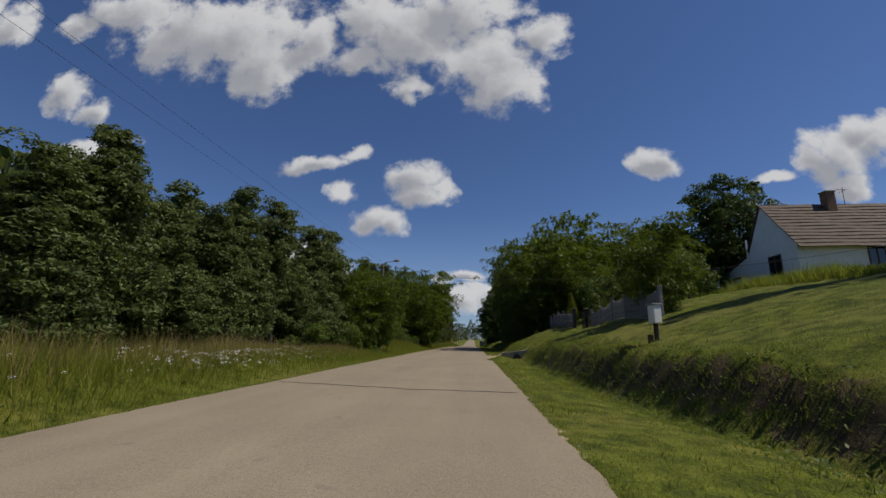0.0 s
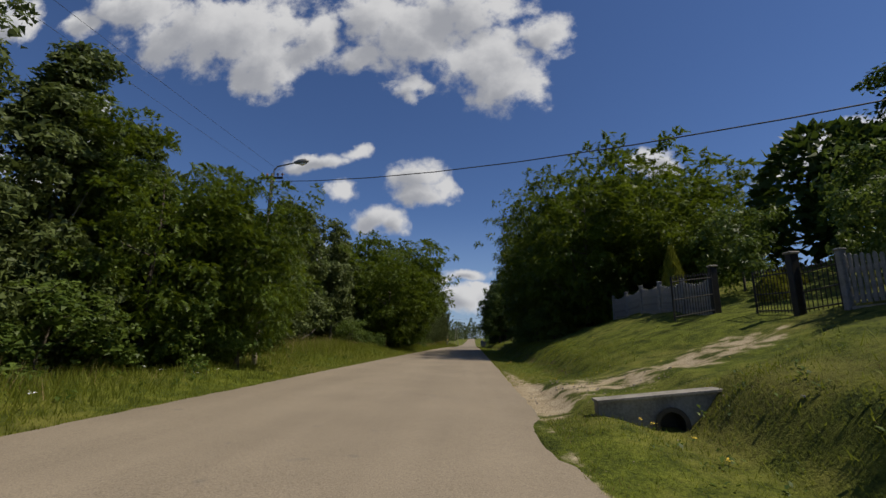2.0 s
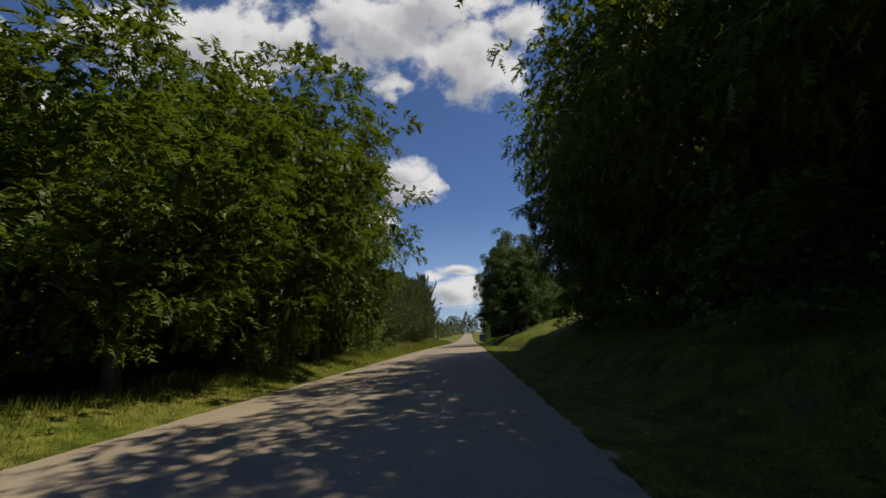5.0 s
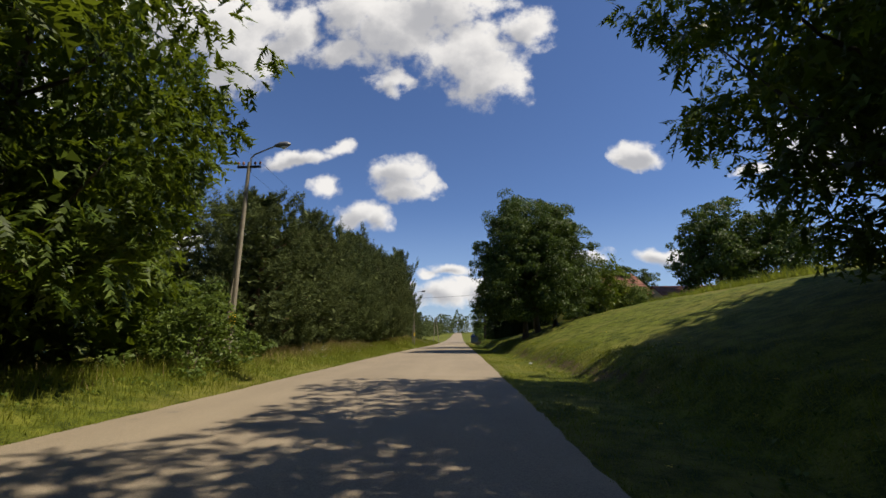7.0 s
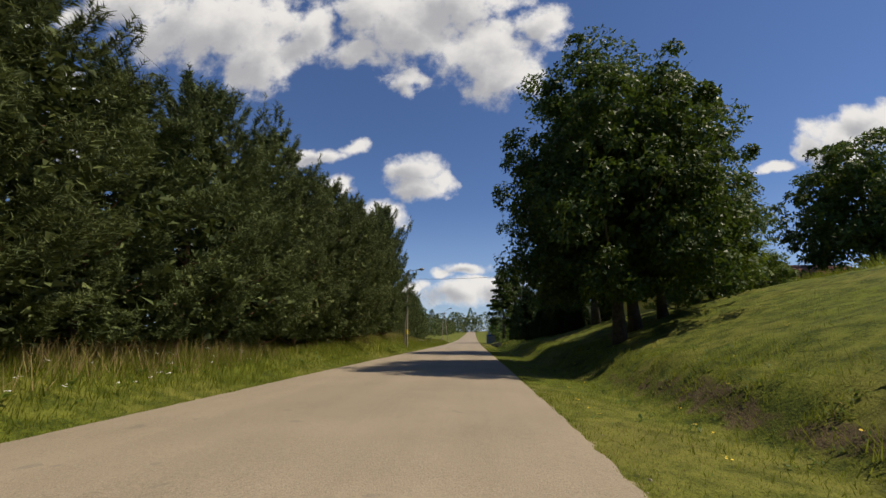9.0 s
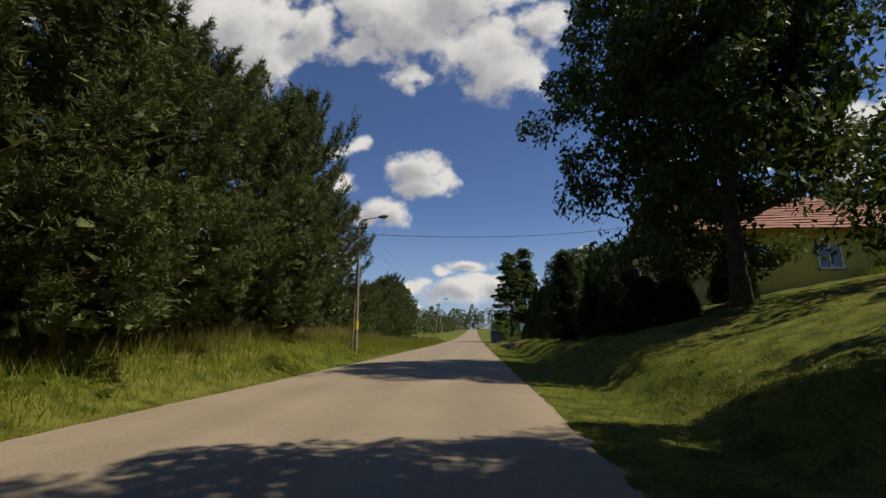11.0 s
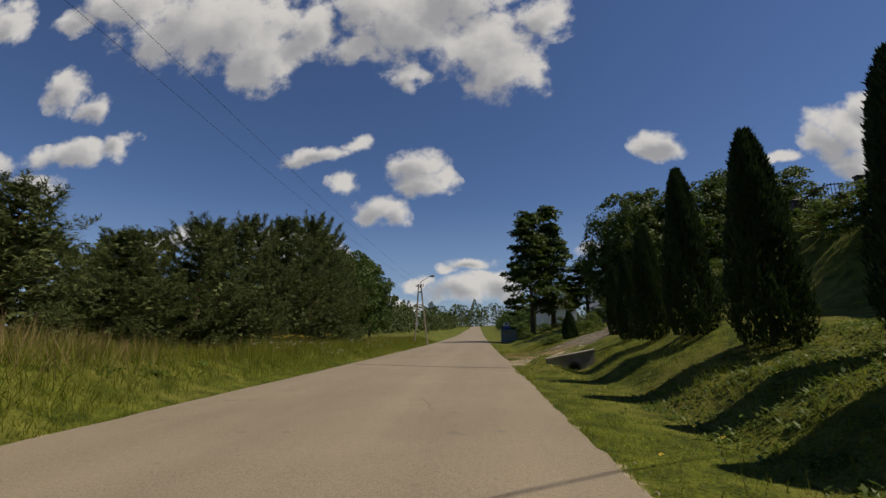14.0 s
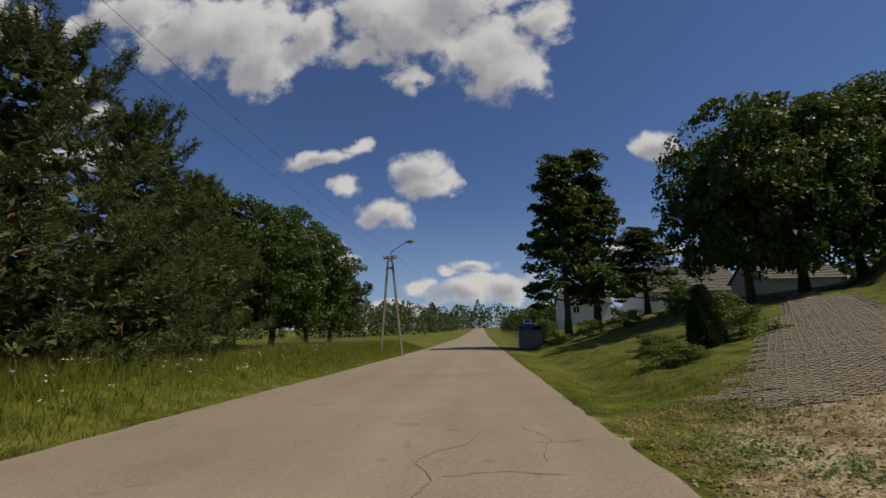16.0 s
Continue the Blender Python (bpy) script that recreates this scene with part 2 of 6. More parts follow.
M_STRAW = leafy("dry_stem", (0.20, 0.15, 0.06), (0.36, 0.28, 0.13), (0.30, 0.23, 0.10), 0.7, 0.3)
M_PETAL = plain("white_petal", (0.75, 0.75, 0.70), (0.85, 0.85, 0.82), 0.7)
M_PINK = plain("pink_petal", (0.50, 0.12, 0.20), (0.65, 0.22, 0.30), 0.7)
M_YELLOW = plain("yellow_petal", (0.70, 0.48, 0.03), (0.80, 0.58, 0.05), 0.7)
M_BARK = plain("bark", (0.035, 0.028, 0.022), (0.13, 0.105, 0.08), 0.95, 6.0, strength=0.9)
M_BIRCHBARK = plain("birch_bark", (0.24, 0.22, 0.19), (0.06, 0.05, 0.04), 0.8, 4.0)
M_PINEBARK = plain("pine_bark", (0.07, 0.045, 0.03), (0.22, 0.13, 0.075), 0.95, 6.0, strength=0.9)
M_CONCRETE = plain("weathered_concrete", (0.16, 0.145, 0.12), (0.34, 0.315, 0.27), 0.9, 3.0, strength=0.5)
M_POLE = plain("pole_concrete", (0.17, 0.145, 0.105), (0.30, 0.265, 0.20), 0.9, 3.0)
M_STEEL = plain("galvanised_steel", (0.20, 0.20, 0.20), (0.32, 0.32, 0.32), 0.5, 5.0, 0.7)
M_DARKSTEEL = plain("dark_iron", (0.012, 0.012, 0.013), (0.04, 0.035, 0.03), 0.5, 5.0, 0.4)
M_LAMP = plain("lamp_housing", (0.10, 0.10, 0.10), (0.20, 0.20, 0.20), 0.4, 5.0)
M_PORCELAIN = plain("porcelain", (0.20, 0.09, 0.05), (0.32, 0.16, 0.10), 0.25, 5.0)
M_WIRE = plain("wire", (0.015, 0.015, 0.015), (0.03, 0.03, 0.03), 0.6)
M_GREYWOOD = plain("silvered_wood", (0.13, 0.13, 0.13), (0.29, 0.29, 0.28), 0.9, 5.0, strength=0.5)
M_PLASTER = plain("white_plaster", (0.62, 0.61, 0.58), (0.76, 0.75, 0.72), 0.9, 0.8, strength=0.3)
M_YELLOWWALL = plain("yellow_render", (0.46, 0.36, 0.075), (0.58, 0.46, 0.11), 0.9, 0.8, strength=0.3)
M_TILE = plain("roof_tile", (0.050, 0.034, 0.026), (0.125, 0.088, 0.068), 0.85, 2.5, strength=0.5)
M_REDROOF = plain("red_brown_roof", (0.20, 0.075, 0.045), (0.30, 0.12, 0.08), 0.7, 2.5, strength=0.3)
M_GREYROOF = plain("grey_roof", (0.060, 0.052, 0.042), (0.125, 0.108, 0.085), 0.85, 2.0)
M_BRICK = plain("chimney_brick", (0.14, 0.075, 0.05), (0.28, 0.15, 0.10), 0.9, 6.0)
M_WHITE = plain("white_paint", (0.70, 0.70, 0.69), (0.80, 0.80, 0.79), 0.5, 4.0)
M_BLUE = plain("blue_enamel", (0.02, 0.07, 0.28), (0.03, 0.10, 0.36), 0.4, 4.0)
M_PAVER = plain("concrete_paver", (0.22, 0.185, 0.13), (0.37, 0.32, 0.24), 0.9, 4.0, strength=0.4)
M_STONE = plain("field_stone", (0.16, 0.13, 0.10), (0.36, 0.31, 0.25), 0.9, 6.0, strength=0.4)
M_DARKWOOD = plain("dark_wood", (0.03, 0.02, 0.014), (0.09, 0.06, 0.04), 0.8, 5.0)
M_GLASS = material("window_glass", lambda k: surface(k, (0.015, 0.018, 0.02, 1), 0.06, spec=0.8))
M_CURTAIN = plain("net_curtain", (0.55, 0.55, 0.55), (0.7, 0.7, 0.7), 0.9)
M_SHELTER = plain("grey_green_panel", (0.22, 0.235, 0.20), (0.34, 0.355, 0.31), 0.8, 3.0)
M_YELLOWBAND = plain("yellow_band", (0.60, 0.40, 0.02), (0.70, 0.50, 0.04), 0.6)

# ---------------------------------------------------------------- the lie of the land
EDGE_R, EDGE_L = 1.13, -5.1
ys = np.arange(-120.0, 1600.0, 1.0)
fall = np.interp(ys, [-120, -11, 15, 42, 68, 95, 121, 147, 174, 225, 330, 440, 700, 1600], [0, 0, 0.02, -0.07, -0.22, -0.44, -0.81, -1.17, -1.45, -1.62, -0.7, 0.9, 2.0, 2.0])
fall = np.convolve(np.pad(fall, 12, mode="edge"), np.ones(25) / 25, "valid")


def road_z(y):
    return np.interp(y, ys, fall)


BANK_Y = [-40, 2, 10, 16, 23.34, 23.5, 28.6, 30.5, 39, 45, 78, 100, 128, 136.09, 136.25, 147, 149, 172, 190, 230, 300]
BANK_X = [4.3, 4.1, 3.2, 2.8, 2.7, 2.7, 2.7, 2.6, 2.65, 2.7, 3.1, 2.7, 2.7, 2.8, 2.8, 2.8, 2.6, 3.0, 3.0, 4.0, 4.0]     # foot of the bank
BANK_D = [-0.30, -0.30, -0.25, -0.14, 0.02, 0.06, 0.06, -0.06, -0.07, -0.08, -0.10, -0.1, -0.10, -0.02, 0.04, 0.04, -0.3, -0.15, -0.1, -0.1, 0.0]  # ditch
BANK_C = [0.6, 0.75, 0.95, 0.9, 0.75, 0.45, 0.40, 0.75, 0.95, 0.9, 0.65, 0.75, 0.55, 0.40, 0.3, 0.3, 0.25, 0.30, 0.2, 0.1, 0.0]     # crest, 1.2 m on
BANK_S = [0.30, 0.30, 0.31, 0.32, 0.38, 0.41, 0.39, 0.36, 0.45, 0.37, 0.35, 0.35, 0.30, 0.28, 0.28, 0.27, 0.24, 0.33, 0.30, 0.20, 0.03]  # slope above


BANK_W = [0.9, 0.95, 1.1, 1.15, 0.9, 1.2, 1.4, 1.5, 1.6, 1.7, 1.5, 1.5, 1.3, 1.2, 1.6, 1.6, 1.6, 2.0, 2.0, 2.0, 2.0]     # width of the bank face


def land(x, y):
    """Height of the ground; x and y are arrays."""
    x, y = np.asarray(x, float), np.asarray(y, float)
    base = road_z(y)
    foot, ditch, crest, slope, width = (np.interp(y, BANK_Y, c) for c in (BANK_X, BANK_D, BANK_C, BANK_S, BANK_W))
    foot = foot + 0.10 * np.sin(0.83 * y) + 0.07 * np.sin(2.1 * y + 1.0)
    d = x - foot
    up = np.where(d < -0.9, ditch * 0.35 * np.clip((x - EDGE_R) / np.maximum(foot - 0.9 - EDGE_R, 0.2), 0, 1), 0.0)
    s = np.clip((d + 0.9) / 0.9, 0, 1)
    up = np.where((d >= -0.9) & (d < 0), ditch * (0.35 + 0.65 * s * s * (3 - 2 * s)), up)
    s = np.clip(d / width, 0, 1)
    up = np.where((d >= 0) & (d < width), ditch + (crest - ditch) * s * s * (3 - 2 * s), up)
    far = np.clip(d - width, 0, 22.5)
    up = np.where(d >= width, crest + slope * far * (1 - 0.022 * far), up)
    # the two drives are filled up to the tops of their culverts
    ramp = lambda v: np.clip(v, 0, 1) ** 2 * (3 - 2 * np.clip(v, 0, 1))
    up = up + 0.24 * np.clip((y - 23.32) / 0.16, 0, 1) * ramp((30.0 - y) / 3.0) * ramp((x - 1.5) / 0.5) * ramp((6.0 - x) / 3.0)
    up = up + 0.26 * np.clip((y - 136.08) / 0.16, 0, 1) * ramp((141.5 - y) / 3.5) * ramp((x - 1.7) / 0.4) * ramp((8.0 - x) / 3.0)
    # turf heaped against the outer ends of the head walls
    up = up + 0.24 * np.exp(-((x - 2.0) / 0.55) ** 2 - ((y - 135.5) / 1.1) ** 2) + 0.22 * np.exp(-((x - 1.75) / 0.5) ** 2 - ((y - 22.7) / 1.1) ** 2)
    # a low rib of ground under the row of thujas
    up = up + 0.33 * np.exp(-((x - 5.6) / 1.2) ** 2) * ramp((y - 130.0) / 3.0) * ramp((143.0 - y) / 3.0)
    # the knoll with the garden, beyond the thujas and the farm drive
    up = up + 2.4 * ramp((x - np.maximum(8.1, 8.2 + 0.66 * (y - 147.0))) / 4.2) * ramp((y - 128.0) / 7.0) * ramp((190.0 - y) / 25.0) * ramp((60.0 - x) / 30.0)
    left = EDGE_L - x
    bank = np.interp(y, [-20, 16, 20, 34, 40, 46, 52, 74, 80, 104, 112, 126, 136, 180, 230], [0.42, 0.42, 0.30, 0.26, 0.60, 0.62, 0.36, 0.40, 0.42, 0.50, 1.05, 0.95, 0.45, 0.40, 0.1])
    s = np.clip(left / 1.9, 0, 1)
    up = np.where(left > 0, bank * s * s * (3 - 2 * s) + 0.02 * np.clip(left - 2, 0, 60), up)
    lump = 0.10 * np.sin(0.9 * x + 0.31 * y) * np.sin(0.43 * y + 1.0) + 0.05 * np.sin(2.3 * x + 1.7 * y) + 0.07 * np.sin(3.1 * x - 2.6 * y) * np.sin(1.9 * y + x)
    rough = np.clip(np.maximum(d - 0.2, left - 0.4), 0, 1)
    lump = lump + np.exp(-((d - 0.55 * width) / 0.55) ** 2) * (0.16 * np.sin(4.3 * y + 2.0 * x) * np.sin(1.3 * y + 0.4) + 0.10 * np.sin(7.1 * y - 3.0 * x)) * np.interp(y, [20, 23, 30, 70, 76, 92, 98], [1, 0, 0.3, 0.3, 1, 1, 0.4])
    # the farm drive is graded
    ua, va = 0.548 * (x - 5.8) + 0.836 * (y - 147.0), 0.836 * (x - 5.8) - 0.548 * (y - 147.0)
    lump = lump * (1 - 0.9 * ramp((va + 3.2) / 0.8) * ramp((1.9 - va) / 0.8) * ramp((ua + 5.0) / 2.0) * ramp((22.0 - ua) / 3.0))
    roadway = (x > EDGE_L + 0.30) & (x < EDGE_R - 0.30)
    return base + up + lump * rough * 0.6 - np.where(roadway, 0.10, 0.0)


def land_at(x, y):
    return float(land(x, y))


# ---------------------------------------------------------------- building helpers
def mesh_object(name, verts, faces, mat, parent=None, label="", smooth=False):
    me = bpy.data.meshes.new(name)
    me.from_pydata([tuple(v) for v in verts], [], [tuple(f) for f in faces])
    if smooth:
        me.polygons.foreach_set("use_smooth", [True] * len(me.polygons))
    me.materials.append(mat)
    ob = new(name, me)
    if parent is not None:
        ob.parent = parent
    if label:
        tagged(ob, label)
    return ob


def part(name, bm, mat, parent=None, label="", smooth=False):
    me = bpy.data.meshes.new(name)
    bm.normal_update()
    if smooth:
        for face in bm.faces:
            face.smooth = True
    bm.to_mesh(me)
    bm.free()
    me.materials.append(mat)
    ob = new(name, me)
    if parent is not None:
        ob.parent = parent
    if label:
        tagged(ob, label)
    return ob


def share(name, like, parent, m):
    """Another object on the mesh of like."""
    ob = new(name, like.data)
    ob.parent = parent
    ob.matrix_basis = m
    return ob


def box(bm, lo, hi, bevel=0.0, turn=None):
    """A box between two corners, with softened edges."""
    made = bmesh.ops.create_cube(bm, size=1.0)["verts"]
    size, mid = Vector(hi) - Vector(lo), (Vector(hi) + Vector(lo)) / 2
    for v in made:
        v.co = Vector((v.co.x * size.x, v.co.y * size.y, v.co.z * size.z)) + mid
    if bevel:
        edges = list({e for v in made for e in v.link_edges})
        made = bmesh.ops.bevel(bm, geom=edges, offset=bevel, segments=1, affect="EDGES", profile=0.5)["verts"]
    if turn is not None:
        bmesh.ops.transform(bm, matrix=turn, verts=list({v for v in made}))
    return bm


def tube(bm, points, radii, sides=8, cap=True):
    """A tapered round bar through the points."""
    rings = []
    pts = [Vector(p) for p in points]
    for i, p in enumerate(pts):
        along = (pts[min(i + 1, len(pts) - 1)] - pts[max(i - 1, 0)]).normalized()
        side = along.cross(Vector((0.31, 0.95, 0.1))).normalized()
        other = along.cross(side)
        rings.append([bm.verts.new(p + radii[i] * (math.cos(a) * side + math.sin(a) * other)) for a in (2 * math.pi * j / sides for j in range(sides))])
    for a, b in zip(rings, rings[1:]):
        for j in range(sides):
            bm.faces.new((a[j], a[(j + 1) % sides], b[(j + 1) % sides], b[j]))
    if cap:
        bm.faces.new(rings[0][::-1])
        bm.faces.new(rings[-1])
    return bm


def thing(name, at, label, category, group="", turn=0.0):
    ob = new(name)
    ob.matrix_basis = pose(*at, 0, 0, turn)
    ob.empty_display_size = 0.2
    return tagged(ob, label, category, group)


def cards(name, centers, along, across, bend, mat, parent, shape):
    """Many small leaves in one mesh. Each has a tip direction (along), a width direction (across) and an outline of (l, w, b) points."""
    count, m = len(centers), len(shape)
    s = np.array(shape, float)
    v = centers[:, None, :] + s[None, :, 0, None] * along[:, None, :] + s[None, :, 1, None] * across[:, None, :] + s[None, :, 2, None] * bend[:, None, :]
    me = bpy.data.meshes.new(name)
    me.vertices.add(count * m)
    me.vertices.foreach_set("co", v.reshape(-1).astype(np.float32))
    me.loops.add(count * m)
    me.loops.foreach_set("vertex_index", np.arange(count * m, dtype=np.int32))
    me.polygons.add(count)
    me.polygons.foreach_set("loop_start", np.arange(0, count * m, m, dtype=np.int32))
    me.polygons.foreach_set("loop_total", np.full(count, m, dtype=np.int32))
    me.update(calc_edges=True)
    me.materials.append(mat)
    ob = new(name, me)
    if parent is not None:
        ob.parent = parent
    return ob


def unit(v):
    return v / np.maximum(np.linalg.norm(v, axis=-1, keepdims=True), 1e-6)


# ---------------------------------------------------------------- trees
def clumps_of(rng, kind, count):
    """Centres and radii of the foliage clumps of a crown of height 1 and radius 1."""
    z = rng.random(count)
    if kind == "round":
        lo, prof = 0.04, lambda h: np.sqrt(np.clip(1 - ((h - 0.46) / 0.58) ** 2, 0.03, 1))
    elif kind == "spreading":
        lo, prof = 0.05, lambda h: np.sqrt(np.clip(1 - ((h - 0.64) / 0.58) ** 2, 0.10, 1))
    elif kind == "shrubby":
        lo, prof = 0.0, lambda h: np.sqrt(np.clip(1 - (h / 1.02) ** 2.2, 0.03, 1))
    else:
        lo, prof = 0.10, lambda h: np.clip(1.05 - h, 0.06, 1) ** 0.80
    h = lo + (1 - lo) * z
    a = rng.random(count) * 2 * np.pi
    r = prof(h) * (0.45 + 0.55 * rng.random(count) ** 0.4)
    shell = np.stack([r * np.cos(a), r * np.sin(a), h], 1)
    # most clumps gather round the ends of the main boughs, with shaded gaps between
    boughs = max(9, count // 9)
    bh = lo + (1 - lo) * (np.arange(boughs) + rng.random(boughs)) / boughs
    ba = np.arange(boughs) * 2.4 + rng.random(boughs)
    br = prof(bh) * (0.60 + 0.42 * rng.random(boughs))
    end = np.stack([br * np.cos(ba), br * np.sin(ba), bh], 1)[rng.integers(0, boughs, count)]
    near = end + rng.normal(size=(count, 3)) * (0.13, 0.13, 0.065)
    stray = rng.random(count) < 0.12
    near[stray, :2] *= 1.16
    near[:, 2] = np.clip(near[:, 2], lo * 0.5, 1.03)
    return np.where((rng.random(count) < 0.72)[:, None], near, shell)


def leaf_crown(name, rng, height, radius, low, kind, clumps, per, size, spread, mat, parent, slim=0.5, inner=20, layered=0.55, fronds=False):
    """A broadleaf crown: clumps of small leaves, most of them on the outside of their clump, over a dense shaded inside.
    With fronds the leaflets sit in two ranks along drooping stalks."""
    mid = np.array((0, 0, low + 0.45 * (height - low)))
    c = clumps_of(rng, kind, clumps) * (radius, radius, height - low) + (0, 0, low)
    c[:, 2] -= 0.1
    away = unit((c - mid) * (1, 1, 0.8))
    pairs = 8 if fronds else 1
    per = max(per // pairs, 1)
    n = clumps * per
    out = unit(rng.normal(size=(n, 3)) * (1, 1, 0.7) + np.repeat(away, per, 0) * 0.8 + (0, 0, 0.25))
    rad = spread * (0.45 + 0.75 * rng.random(clumps))
    p = np.repeat(c, per, 0) + out * np.repeat(rad, per)[:, None] * (0.40 + 0.68 * rng.random((n, 1)) ** 0.5) * (1.2, 1.2, layered)
    face = unit(out * 0.55 + (0, 0, 0.45) + rng.normal(size=p.shape) * 0.55)
    tip = unit(np.cross(face, rng.normal(size=p.shape)) + out * 0.35 - (0, 0, 0.25))
    side = unit(np.cross(tip, face))
    if fronds:
        tip = unit(out * 0.9 + (0, 0, -0.35) + rng.normal(size=p.shape) * 0.4)
        side = unit(np.cross(tip, (0, 0, 1.0)) + rng.normal(size=p.shape) * 0.3)
        long = size * (1.5 + 1.1 * rng.random((n, 1)))
        P2, T2, S2 = [], [], []
        for j in range(pairs):
            g, hand = (j // 2 + 0.6) / (pairs / 2), (1 if j % 2 else -1)
            P2.append(p + tip * long * (g - 0.3) - np.array((0, 0, 1.0)) * long * 0.22 * g * g)
            T2.append(unit(tip * 0.55 + side * hand * 0.85 - (0, 0, 0.12)))
            S2.append(unit(tip * 0.85 - side * hand * 0.55 + rng.normal(size=p.shape) * 0.12))
        p, tip, side = np.concatenate(P2), np.concatenate(T2), np.concatenate(S2)
        p = p + tip * size * 0.3
        n = len(p)
    s = size * (0.6 + 0.75 * rng.random((n, 1)))
    # the inside: broad overlapping foliage drawn in towards the trunk
    m = clumps * inner
    q = np.repeat(mid + (c - mid) * 0.64, inner, 0) + rng.normal(size=(m, 3)) * spread * (0.50, 0.50, 0.35)
    t2 = unit(rng.normal(size=(m, 3)))
    s2 = unit(np.cross(t2, rng.normal(size=(m, 3))))
    k = spread * (0.20 + 0.22 * rng.random((m, 1)))
    P, T, S, U = (np.concatenate(z) for z in ((p, q), (tip * s, t2 * k), (side * s, s2 * k * 1.5), (np.cross(side, tip) * s, np.cross(s2, t2) * k)))
    keep = P[:, 2] > 0.05
    return cards(name, P[keep], T[keep], S[keep], U[keep], mat, parent, [(-0.45, slim * 0.5, 0.05), (0.55, 0, -0.08), (-0.45, -slim * 0.5, 0.05)])


def limbs(rng, height, radius, low, trunk_r, count, mat, parent, lean=0.05, name="trunk"):
    """Tapered trunk with its limbs."""
    bm = bmesh.new()
    pts, z, x, y = [], 0.0, 0.0, 0.0
    steps = 7
    for i in range(steps):
        pts.append((x, y, -0.3 + (height * 0.86 + 0.3) * i / (steps - 1)))
        x += rng.normal() * lean * height / steps
        y += rng.normal() * lean * height / steps
    radii = [trunk_r * (1.35 if i == 0 else 1.0) * (1 - 0.88 * i / (steps - 1)) for i in range(steps)]
    tube(bm, pts, radii, 9)
    for i in range(count):
        f = (low * 0.7 + (height * 0.75 - low * 0.7) * (i + 0.5) / count) / height
        j = min(int(f / 0.86 * (steps - 1)), steps - 2)
        start = Vector(pts[j]).lerp(Vector(pts[j + 1]), 0.5)
        a = i * 2.4 + rng.normal() * 0.4
        reach = radius * (0.55 + 0.35 * rng.random())
        rise = reach * (0.35 + 0.6 * rng.random())
        end = start + Vector((math.cos(a) * reach, math.sin(a) * reach, rise))
        midp = start.lerp(end, 0.5) + Vector((0, 0, -0.12 * reach))
        r0 = radii[j] * 0.5
        tube(bm, [start, midp, end], [r0, r0 * 0.6, r0 * 0.15], 6, False)
    return part(name, bm, mat, parent, smooth=True)


